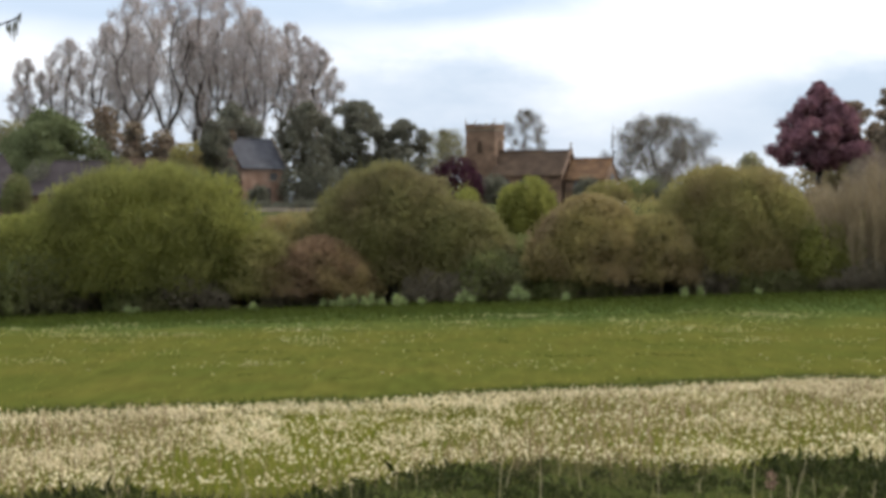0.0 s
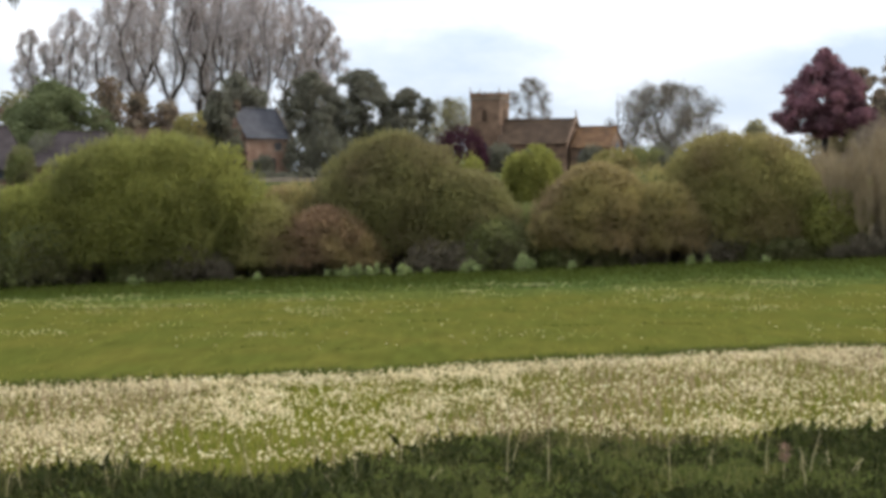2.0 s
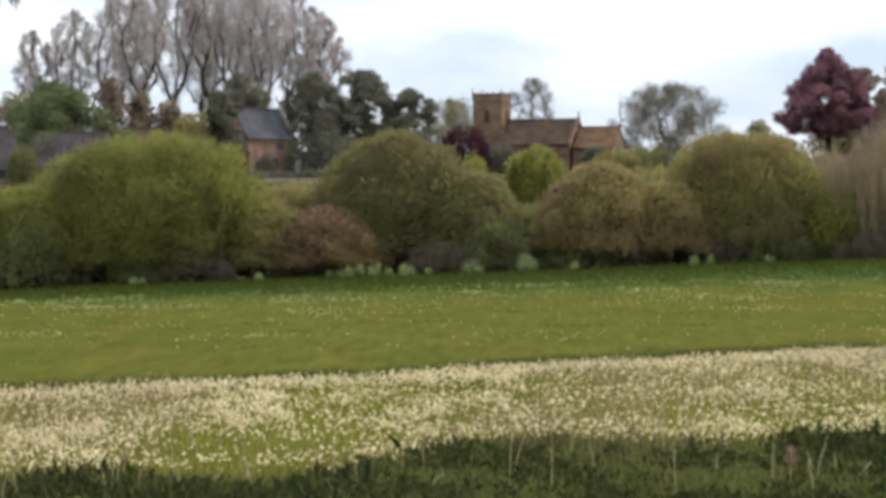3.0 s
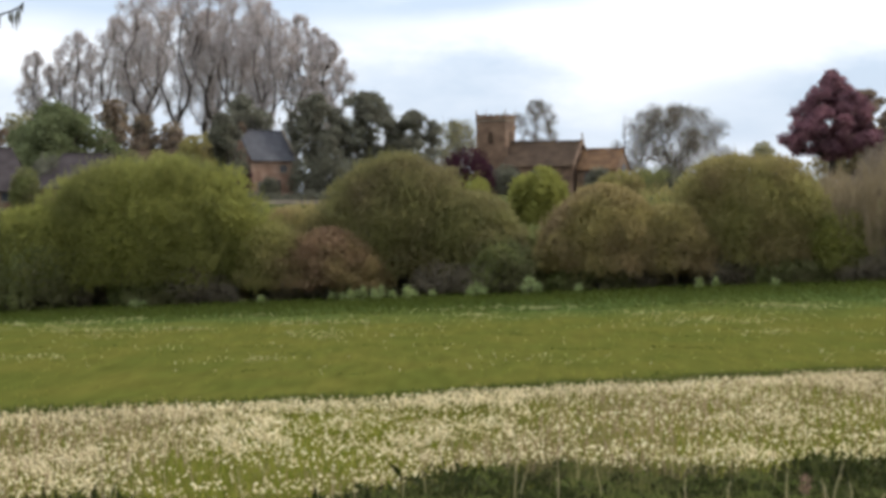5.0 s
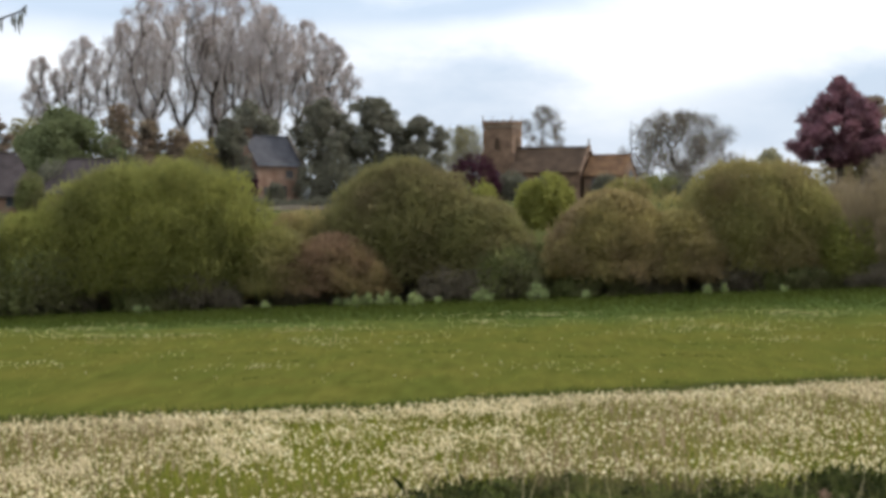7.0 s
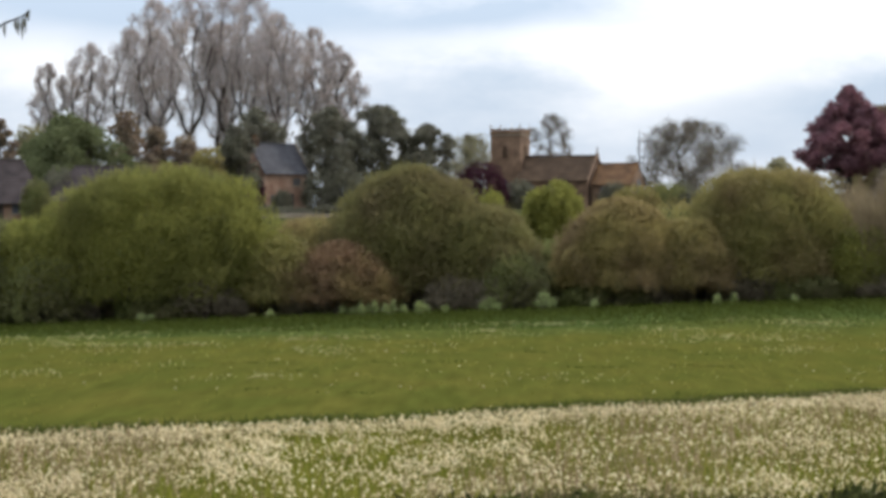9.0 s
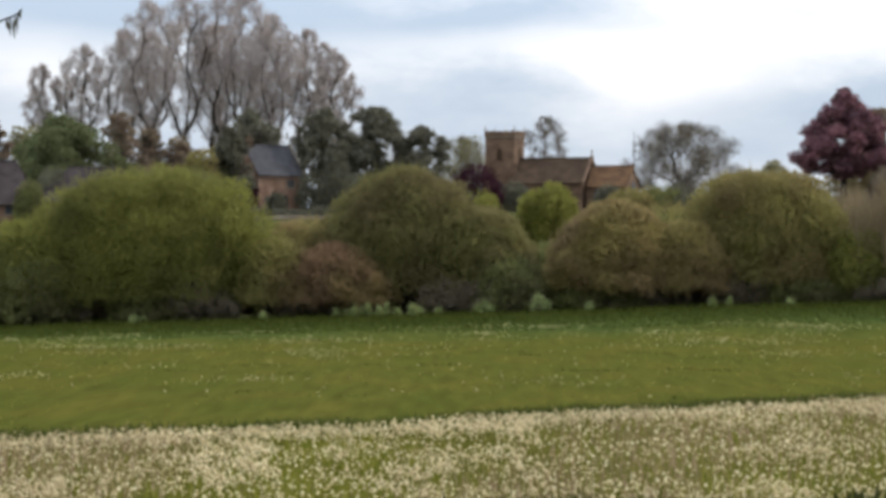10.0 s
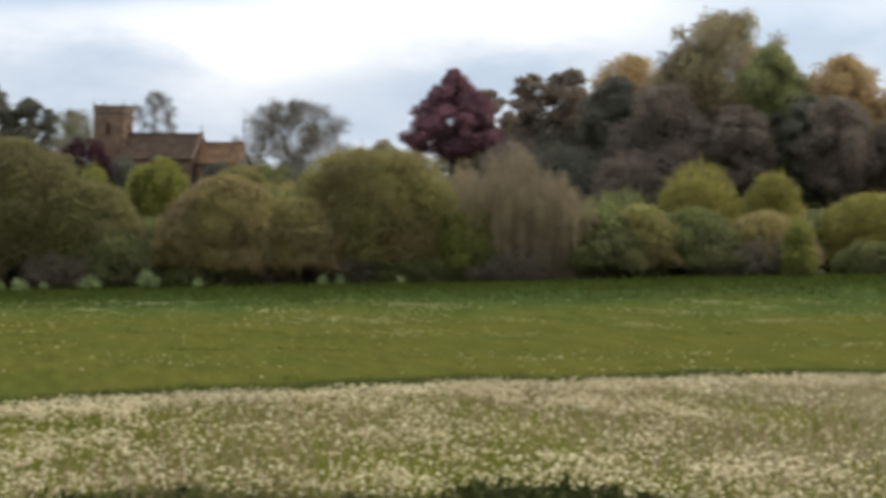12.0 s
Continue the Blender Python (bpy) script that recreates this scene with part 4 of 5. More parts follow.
def build_verge():
    rng = np.random.default_rng(41)
    n = 42000
    x, y = rng.uniform(-7, 12, n), rng.uniform(21.5, 29.5, n)
    k = y < verge_edge(x)
    x, y = x[k], y[k]
    m = len(x)
    hump = 0.2 + 0.65 * clump(x, y, 1.3, 44) + 0.5 * clump(x, y, 4.0, 45)
    at = np.stack([x, y, land(x, y) + rng.uniform(0, 0.16, m) * hump], -1)
    v, f = blades(rng, at, rng.normal(size=at.shape) * 0.7 + np.array([0, 0, 0.7]), rng.uniform(0.07, 0.19, m) * hump, rng.uniform(0.025, 0.07, m))
    tagged(arrays("verge_herbs", v, f, VERGE), "dark green rank herbs and brambles on the near verge", "undergrowth", kind="stuff")
    n = 34000
    x, y = rng.uniform(-7, 12, n), rng.uniform(21.5, 30.0, n)
    k = (y < verge_edge(x) + 0.9 * rng.random(n)) & (rng.random(n) < 0.08 + 0.7 * clump(x, y, 2.2, 47) ** 2)
    x, y = x[k], y[k]
    at = np.stack([x, y, land(x, y) - 0.01], -1)
    v, f = blades(rng, at, rng.normal(size=at.shape) * 0.28 + np.array([0, 0, 1]), rng.uniform(0.10, 0.30, len(x)), rng.uniform(0.006, 0.014, len(x)))
    tagged(arrays("verge_grass", v, f, VERGEGRASS), "tall pale green grass blades in the dark verge", "grass", kind="stuff")
    # low mounds of nettle and bramble leaves
    for count, material, label, seed in ((230, VERGE, "dark mounds of nettles in the verge", 51), (150, HERB, "fresher green mounds of herbs in the verge", 52)):
        pick = np.random.default_rng(seed)
        at, aim = [], []
        while len(at) < count:
            cx, cy = pick.uniform(-6, 11), pick.uniform(22.0, 28.5)
            if cy > verge_edge(cx) - 0.05 or pick.random() > 0.15 + clump(cx, cy, 1.6, seed):
                continue
            w, h = pick.uniform(0.10, 0.26), pick.uniform(0.08, 0.22)
            d = pick.normal(size=(110, 3))
            d[:, 2] = np.abs(d[:, 2])
            d /= np.linalg.norm(d, axis=1)[:, None]
            at.append(np.array([cx, cy, float(land(cx, cy)) + 0.02]) + d * (w, w, h) * pick.uniform(0.7, 1.0, (110, 1)))
            aim.append(d * 0.9 + pick.normal(size=d.shape) * 0.45)
        at, aim = np.concatenate(at), np.concatenate(aim)
        v, f = blades(pick, at, aim, pick.uniform(0.03, 0.075, len(at)), pick.uniform(0.018, 0.034, len(at)))
        tagged(arrays("verge_mounds", v, f, material), label, "undergrowth", kind="stuff")
    # beige and olive fringe where the herbs meet the dandelions
    n = 11000
    x = rng.uniform(-7, 12, n)
    y = verge_edge(x) + rng.normal(size=n) * 0.6 - 0.2
    k = rng.random(n) < 0.25 + 0.75 * clump(x, y, 1.9, 48)
    x, y = x[k], y[k]
    at = np.stack([x, y, land(x, y) - 0.01], -1)
    v, f = blades(rng, at, rng.normal(size=at.shape) * 0.3 + np.array([0, 0, 1]), rng.uniform(0.12, 0.30, len(x)), rng.uniform(0.006, 0.016, len(x)))
    tagged(arrays("fringe_grass", v, f, FRINGE), "brownish olive seeding grass along the verge", "grass", kind="stuff")
    for i in range(90):
        x = rng.uniform(-5.5, 10)
        y = rng.uniform(22.8, 25.8) if i % 4 else verge_edge(x) - rng.uniform(0.2, 1.2)
        h = rng.uniform(0.24, 0.55)
        lean = rng.normal(size=2) * 0.11
        ob = thing("dry_stalk", "pale dry grass stalk standing in the dark verge", "stalk", x, y, float(land(x, y)), group="dry stalks")
        v, f = tubes([(np.array([[0, 0, -0.02], [lean[0] * 0.3, lean[1] * 0.3, h * 0.5], [lean[0], lean[1], h]]), [0.0050, 0.0040, 0.0022])], 4)
        arrays("stem", v, f, STRAW, ob, smooth=True)
        q = rng.uniform(0.5, 1.0, 9)
        at = np.stack([lean[0] * q, lean[1] * q, h * q], -1)
        v, f = blades(rng, at, rng.normal(size=at.shape) * 0.25 + np.array([lean[0], lean[1], h]), rng.uniform(0.03, 0.07, 9), 0.007)
        tagged(arrays("husk", v, f, STRAW, ob), kind="stuff")
    # a rusty seed head
    x, y = 3.12, 24.8
    ob = thing("dock_plant", "rusty pink dock seed head in the verge", "plant", x, y, float(land(x, y)))
    v, f = tubes([(np.array([[0, 0, -0.02], [0.01, 0, 0.15], [0.015, 0, 0.33]]), [0.009, 0.008, 0.004])], 5)
    arrays("stem", v, f, STRAW, ob, smooth=True)
    q = rng.uniform(0, 1, 130)
    at = np.stack([0.012 + rng.normal(size=130) * 0.035 * np.sqrt(np.maximum(1 - (2 * q - 1) ** 2, 0)), rng.normal(size=130) * 0.03, 0.18 + 0.17 * q], -1)
    v, f = blades(rng, at, rng.normal(size=at.shape) + np.array([0, 0, 0.8]), rng.uniform(0.02, 0.04, 130), 0.016)
    tagged(arrays("seed_head", v, f, DOCK, ob), kind="stuff")


build_verge()

# ---------------------------------------------------------------- the hedge across the field
ROW = "bushes of the overgrown hedge"
bush(101, "dark green bush at the end of the overgrown hedge", -19.2, 108.2, 6.4, 4.6, DARKHEDGE, leaves=36000, size=0.16, group=ROW, floor=0.4)
bush(102, "large domed willow bush, yellow-green, in the hedge", -12.0, 108.3, 11.4, 6.3, WILLOW, boxy=0.62, leaves=100000, size=0.15, n=150, lobe=0.11, up=1.3, group=ROW, floor=0.85)
bush(103, "low russet bush between two large willows", -4.7, 107.9, 5.6, 3.0, RUSSET, leaves=40000, size=0.15, n=70, lobe=0.15, boxy=1.15, up=1.3, floor=0.55, group=ROW)
bush(104, "large olive-brown domed bush in the hedge", -2.0, 109.5, 8.6, 6.1, DARKOLIVE, leaves=90000, size=0.15, n=130, lobe=0.12, boxy=1.1, up=1.3, group=ROW, floor=0.85)
bush(117, "low olive bush behind the russet one in the hedge", -5.6, 110.6, 6.6, 4.1, BROWNOLIVE, leaves=40000, size=0.15, n=60, lobe=0.14, group=ROW)
bush(118, "dark green thorn bush in the hedge", 3.3, 110.4, 3.6, 2.8, DARKHEDGE, leaves=11000, group=ROW)
bush(119, "olive bush behind the others in the hedge", 8.9, 111, 4.6, 4.3, OLIVE, leaves=11000, group=ROW)
bush(147, "olive bush leaning out of the hedge", 0.9, 109.0, 5.4, 4.3, DARKOLIVE, leaves=40000, size=0.15, n=60, lobe=0.14, group=ROW, floor=0.8)
bush(105, "yellow-green sapling in the hedge", 1.0, 110.8, 2.5, 5.1, SPRING, leaves=13000, size=0.15, n=20, group=ROW, d=2.4)
bush(106, "brownish olive bush in the hedge", 6.3, 108, 6.2, 4.4, BROWNOLIVE, leaves=64000, size=0.15, n=100, lobe=0.13, boxy=0.95, up=1.3, group=ROW, floor=0.8)
bush(107, "tall yellow-olive willow bush in the hedge", 12.2, 109, 7.4, 5.5, OLIVE, leaves=86000, size=0.15, n=120, lobe=0.12, boxy=0.58, up=1.3, group=ROW, floor=0.85)
bush(108, "low olive bush in the hedge", 15.9, 108, 3.6, 2.9, WILLOW, leaves=26000, size=0.15, group=ROW, floor=0.6)
bush(110, "dark green hawthorn bush in the hedge", 20.8, 108, 5.2, 2.9, DARKHEDGE, leaves=40000, size=0.15, n=56, lobe=0.15, up=1.3, boxy=1.0, group=ROW, floor=0.5)
bush(111, "domed golden yellow-green willow bush in the hedge", 26.0, 112, 4.3, 4.9, GOLDWILLOW, leaves=36000, size=0.15, n=50, up=1.2, group=ROW)
bush(112, "small domed golden yellow-green willow bush in the hedge", 29.15, 112, 2.9, 4.4, GOLDWILLOW, leaves=26000, size=0.15, n=40, up=1.2, group=ROW)
bush(113, "broad olive-yellow bush in the hedge", 32.8, 110, 5.0, 3.45, GOLDWILLOW, leaves=38000, size=0.15, n=50, group=ROW, floor=0.5)
bush(114, "bright green young shrub in the hedge", 28.7, 106.6, 1.7, 2.4, WILLOW, leaves=7000, size=0.16, n=22, lobe=0.24, boxy=1.0, taper=0.45, group=ROW)
bush(115, "light olive bush in the hedge", 22.7, 107.9, 3.6, 2.9, OLIVE, leaves=18000, size=0.15, n=36, lobe=0.17, boxy=0.9, group=ROW, floor=0.6)
bush(148, "dark olive bush before the domed willow in the hedge", 25.0, 108.8, 5.2, 2.9, DARKHEDGE, leaves=34000, size=0.15, n=60, lobe=0.15, boxy=1.1, up=1.3, group=ROW, floor=0.45)
bush(124, "brownish bush before the small domed willow in the hedge", 28.0, 108.9, 5.0, 2.6, BROWNOLIVE, leaves=30000, size=0.15, n=56, lobe=0.15, boxy=1.1, up=1.3, group=ROW, floor=0.5)
bush(116, "dark green hawthorn bush in the hedge", 35.5, 109, 5.0, 3.4, DARKHEDGE, leaves=34000, size=0.15, n=56, lobe=0.15, up=1.3, group=ROW)
bush(142, "olive bush in the hedge", 16.0, 111.5, 4.6, 4.1, OLIVE, leaves=13000, group=ROW)
bush(143, "brownish bush in the hedge", 9.0, 108.0, 4.4, 3.4, BROWNOLIVE, leaves=30000, size=0.15, n=50, lobe=0.15, up=1.2, group=ROW, floor=0.7)
bush(144, "dark green bush in the hedge", 2.0, 107.6, 3.8, 2.5, DARKHEDGE, leaves=9000, group=ROW)
bush(145, "olive bush filling a gap in the hedge", -7.2, 108.3, 4.4, 3.3, OLIVE, leaves=30000, size=0.15, n=46, lobe=0.15, floor=0.6, group=ROW)
bush(149, "yellow-green willow bush leaning on the large one", -16.6, 107.9, 4.6, 4.4, WILLOW, leaves=36000, size=0.15, n=56, lobe=0.14, up=1.3, floor=0.7, group=ROW)
bush(146, "dark green bush in the hedge", -16.6, 107.4, 4.6, 3.4, DARKHEDGE, leaves=11000, group=ROW)
# growth added to make the shaded hollow below the overhanging crowns
for i in range(20):
    gx = -21.0 + 2.9 * i + 0.7 * math.sin(i * 2.9)
    bush(160 + i, "low brown growth added for the shaded hollow under the hedge", gx, 107.3 + 0.35 * math.sin(i * 1.3), 3.6 + 0.6 * math.sin(i * 2.3), 1.35 + 0.3 * math.sin(i * 1.9), HOLLOW if i % 3 else DARKHEDGE, leaves=6000, size=0.16, n=26, d=1.8, floor=0.1, group=ROW)
bush(140, "dark green thorn bush in the hedge", 22.6, 111.5, 5.0, 3.7, DARKHEDGE, leaves=14000, group=ROW)
bush(141, "dark green thorn bush in the hedge", 18.2, 111.5, 5.4, 3.4, DARKHEDGE, leaves=14000, group=ROW)
for i in range(17):
    fx = -21.5 + i * 3.55
    bush(200 + i, "dark tangled thorn bush filling the foot of the hedge", fx, 110.8 + 0.5 * math.sin(i * 2.1), 4.8, 2.5 + 0.35 * math.sin(i * 1.7), HOLLOW if i % 3 else DARKHEDGE, leaves=4500, size=0.3, n=24, d=2.4, floor=0.1, group=ROW)
bush(123, "dark thorn bush before the leafless thicket in the hedge", 18.3, 106.9, 4.0, 1.6, HOLLOW, leaves=8000, size=0.16, n=30, d=2.0, floor=0.1, group=ROW)
thicket(120, "tall grey-brown leafless thicket in the hedge", 17.6, 107.4, 4.4, 5.5, GREYTWIG, group=ROW)
thicket(121, "lower grey-brown leafless thicket in the hedge", 19.1, 107.0, 2.8, 4.3, GREYTWIG, group=ROW)
thicket(122, "brownish leafless thicket behind the others in the hedge", 15.9, 110.0, 3.4, 4.9, GREYTWIG, group=ROW)

tree(130, "round_tree", "small round bright green tree behind the hedge", 5.1, 150, 3.7, 5.0, SPRING, leaves=14000, size=0.19, n=40, lobe=0.17, radius=0.12, low=0.1)

# pale spots along the hedge foot, each built as a small leafy clump
PALE = "pale clumps under the hedge"
for i, (cx, w, h) in enumerate([(-12.3, 0.35, 0.4), (-12.0, 0.2, 0.3), (-7.3, 0.3, 0.4), (-4.55, 0.2, 0.5), (-4.2, 0.16, 0.35), (-3.85, 0.24, 0.6), (-3.6, 0.14, 0.45), (-3.35, 0.22, 0.7), (-2.9, 0.2, 0.5), (-2.65, 0.15, 0.65), (-2.2, 0.22, 0.4), (-1.6, 0.36, 0.6), (-1.35, 0.2, 0.4), (-0.6, 0.2, 0.35),
                                (0.85, 0.26, 0.5), (1.15, 0.42, 0.75), (1.4, 0.2, 0.4), (3.2, 0.75, 0.95), (3.55, 0.3, 0.55), (5.15, 0.22, 0.4), (9.9, 0.2, 0.5), (10.55, 0.18, 0.5), (12.8, 0.2, 0.3)]):
    bush(150 + i, "pale green clump at the foot of the hedge", cx, 105.8 + 0.3 * math.sin(i * 2.2), w, h * 0.9, CLUMP, d=w, leaves=420, size=0.13, n=7, lobe=0.30, up=1.6, slim=0.28, floor=0.03, name="pale_clump", group=PALE)

# a tree beside the view whose twig hangs in
def build_overhang():
    rng = np.random.default_rng(77)
    x, y = -20.5, 98.0
    z = float(land(x, y))
    ob = thing("ash_tree", "ash tree with a hanging twig of unopened leaves", "tree", x, y, z)
    runs = [(np.array([[0, 0, -0.3], [0.05, 0, 3], [0.1, 0.1, 7], [0, 0.2, 11], [-0.2, 0.2, 14]]), [0.34, 0.28, 0.22, 0.14, 0.05])]
    runs.append((np.array([[0.1, 0.1, 7.0], [1.2, 0, 8.9], [2.8, 0, 10.2], [4.2, 0, 11.15], [4.72, 0, 11.34], [4.95, 0, 11.46], [5.14, 0, 11.66]]), [0.12, 0.09, 0.06, 0.045, 0.036, 0.030, 0.016]))
    for k in range(7):
        a = rng.uniform(1.7, 4.6)
        b = np.array([math.cos(a), math.sin(a), 0.0])
        h = 6 + k
        runs.append((np.array([[0.05, 0.1, h], b * 1.2 + [0, 0, h + 0.9], b * 2.6 + [0, 0, h + 1.6]]), [0.09, 0.06, 0.02]))
    v, f = tubes(runs, 6)
    arrays("trunk", v, f, DARKBARK, ob, smooth=True)
    tw = []
    for q in ((4.64, 11.3, 0.42), (4.74, 11.34, 0.66), (4.88, 11.42, 0.85), (4.99, 11.48, 0.7), (4.25, 11.15, 0.5), (5.10, 11.6, 0.36)):
        tw.append((np.array([[q[0], 0, q[1]], [q[0] - 0.05, 0.02, q[1] - q[2] * 0.45], [q[0] - 0.02, 0, q[1] - q[2]]]), [0.018, 0.06, 0.012]))
    for k, run in enumerate(tw):
        v, f = tubes([run], 5)
        arrays("hanging_leaf", v, f, EVERGREEN, ob, "dark drooping folded leaf", smooth=True)


build_overhang()


# ---------------------------------------------------------------- church
def build_church():
    cx, cy = 6.45, 356.5
    z = float(land(cx, cy))
    ob = thing("church", "brown ironstone parish church with a square tower", "church", cx, cy, z, turn=-20)
    b = 2.05
    slab_box("tower", STONE, ob, -b, b, -b, b, -0.4, 9.75)
    slab_box("string_course", DRESSED, ob, -b - 0.1, b + 0.1, -b - 0.1, b + 0.1, 9.75, 9.95, label="pale moulded stone band")
    for s in (-1, 1):
        slab_box("parapet", STONE, ob, -b, b, s * b - 0.15, s * b + 0.15, 9.95, 10.55)
        slab_box("parapet", STONE, ob, s * b - 0.15, s * b + 0.15, -b + 0.15, b - 0.15, 9.95, 10.55)
        for k in range(5):
            q = -b + 0.25 + k * (2 * b - 0.5) / 4
            slab_box("merlon", STONE, ob, q - 0.25, q + 0.25, s * b - 0.15, s * b + 0.15, 10.55, 10.72)
            if 0 < k < 4:
                slab_box("merlon", STONE, ob, s * b - 0.15, s * b + 0.15, q - 0.25, q + 0.25, 10.55, 10.72)
    slab_box("tower_roof", LEAD, ob, -b + 0.15, b - 0.15, -b + 0.15, b - 0.15, 9.95, 10.1)
    for sx in (-1, 1):
        for sy in (-1, 1):
            bm = bmesh.new()
            bmesh.ops.create_cone(bm, cap_ends=True, segments=4, radius1=0.12, radius2=0.02, depth=0.75, matrix=pose(sx * b, sy * b, 11.08, 0, 0, 45))
            part("pinnacle", bm, DRESSED, ob)
    bm = bmesh.new()
    bmesh.ops.create_cone(bm, cap_ends=True, segments=6, radius1=0.05, radius2=0.03, depth=1.4, matrix=pose(0.2, 0, 10.8))
    part("flag_pole", bm, PAINT, ob)
    for k in (0.45, 1.0):                       # stepped corner buttresses
        for sx in (-1, 1):
            slab_box("buttress", STONE, ob, sx * b - 0.35, sx * b + 0.35, -b - 0.7 * k, -b, -0.4, 8.2 - 4.2 * k)
    lancet(ob, 0, -b, 6.8, 0.7, 1.6, "belfry_window", ma=STONEROOF)
    lancet(ob, b, 0, 6.8, 0.7, 1.6, "belfry_window", turn=90, ma=STONEROOF)
    lancet(ob, 0, -b, 2.2, 0.8, 1.8)
    # nave
    n0, n1, nw = b, 11.9, 3.6
    gable_walls(ob, n0, n1, -nw, nw, -0.5, 3.8, 6.85, STONE, "nave_wall")
    pitched_roof(ob, n0, n1 + 0.05, -nw, nw, 3.8, 6.9, STONEROOF, name="nave_roof")
    slab_box("gable_coping", STONE, ob, n1 + 0.05, n1 + 0.35, -0.35, 0.35, 6.5, 7.35)
    for k in (-1, 1):
        bm = bmesh.new()
        a = [bm.verts.new(p) for p in ((n1 + 0.05, k * (nw + 0.3), 3.5), (n1 + 0.05, k * (nw + 0.3), 3.9), (n1 + 0.05, 0, 7.25), (n1 + 0.05, 0, 6.85))]
        c = [bm.verts.new((n1 + 0.35, *q.co[1:])) for q in a]
        bm.faces.new(a)
        bm.faces.new(c[::-1])
        for i in range(4):
            bm.faces.new((a[i], c[i], c[(i + 1) % 4], a[(i + 1) % 4]))
        bmesh.ops.recalc_face_normals(bm, faces=bm.faces[:])
        part("gable_coping", bm, STONE, ob)
    bm = bmesh.new()
    box(bm, n1 + 0.14, n1 + 0.26, -0.07, 0.07, 7.35, 8.15)
    box(bm, n1 + 0.14, n1 + 0.26, -0.28, -0.07, 7.72, 7.86)
    box(bm, n1 + 0.14, n1 + 0.26, 0.07, 0.28, 7.72, 7.86)
    part("gable_cross", bm, DRESSED, ob)
    for q in (3.6, 6.0, 8.4):
        lancet(ob, q + 0.6, -nw, 1.1, 1.1, 2.2)
    # chancel
    c0, c1, cw = n1 + 0.35, 17.7, 3.0
    gable_walls(ob, c0, c1, -cw, cw, -0.5, 3.3, 5.75, STONE, "chancel_wall")
    pitched_roof(ob, c0, c1 + 0.15, -cw, cw, 3.3, 5.8, CLAYROOF, name="chancel_roof")
    for q in (1.6, 4.0):
        lancet(ob, c0 + q, -cw, 1.0, 0.9, 1.9)
    lancet(ob, c1, 0, 1.2, 1.9, 2.8, "east_window", turn=90)
    # porch
    slab_box("porch", STONE, ob, 5.3, 7.9, -nw - 2.4, -nw - 0.03, -0.4, 2.4)
    bm = bmesh.new()
    box(bm, 6.05, 7.15, -nw - 2.46, -nw - 2.405, -0.3, 2.0)
    part("porch_door", bm, DARKBARK, ob, "dark oak door")


build_church()


def build_house(name, label, x, y, turn, length, depth, eave, ridge, wall, roof, windows, chimneys=(), coping=False, hip=0.0):
    z = float(land(x, y))
    ob = thing(name, label, "house", x, y, z, turn=turn)
    gable_walls(ob, -length / 2, length / 2, -depth / 2, depth / 2, -0.6, eave, eave + 0.05 if hip else ridge, wall)
    pitched_roof(ob, -length / 2 - 0.2, length / 2 + 0.2, -depth / 2, depth / 2, eave, ridge + 0.05, roof, over=0.5 if hip else 0.3, hip=hip)
    for wx, wz, ww, wh in windows:
        casement(ob, wx, -depth / 2, wz, ww, wh)
    casement(ob, -length / 2, 0, eave * 0.6, 1.1, 1.2, face="x")
    for q in chimneys:
        st = slab_box("chimney", STONEROOF, ob, q - 0.45, q + 0.45, -0.35, 0.35, ridge - 0.9, ridge + 0.7)
        slab_box("chimney_cap", DRESSED, st, q - 0.53, q + 0.53, -0.43, 0.43, ridge + 0.7, ridge + 0.82)
        for s in (-0.2, 0.2):
            bm = bmesh.new()
            bmesh.ops.create_cone(bm, cap_ends=True, segments=10, radius1=0.13, radius2=0.1, depth=0.4, matrix=pose(q + s, 0, ridge + 1.0))
            part("chimney_pot", bm, CLAYROOF, st)
    if coping:
        for k in (-1, 1):
            bm = bmesh.new()
            x0, x1 = length / 2 + 0.2, length / 2 + 0.42
            prof = [(k * (depth / 2 + 0.35), eave - 0.6), (k * (depth / 2 + 0.35), eave - 0.1), (0, ridge + 0.5), (0, ridge)]
            a, c = ([bm.verts.new((q, *p)) for p in prof] for q in (x0, x1))
            bm.faces.new(a)
            bm.faces.new(c[::-1])
            for i in range(4):
                bm.faces.new((a[i], c[i], c[(i + 1) % 4], a[(i + 1) % 4]))
            bmesh.ops.recalc_face_normals(bm, faces=bm.faces[:])
            part("gable_coping", bm, DRESSED, ob, "pale stone coping")
    bm = bmesh.new()
    box(bm, -length / 2 - 0.15, length / 2 + 0.15, -depth / 2 - 0.42, -depth / 2 - 0.30, eave - 0.36, eave - 0.26)
    part("gutter", bm, LEAD, ob)
    bm = bmesh.new()
    box(bm, length * 0.12 - 0.45, length * 0.12 + 0.45, -depth / 2 - 0.05, -depth / 2 + 0.02, -0.1, 1.98)
    part("door", bm, DARKBARK, ob)
    return ob


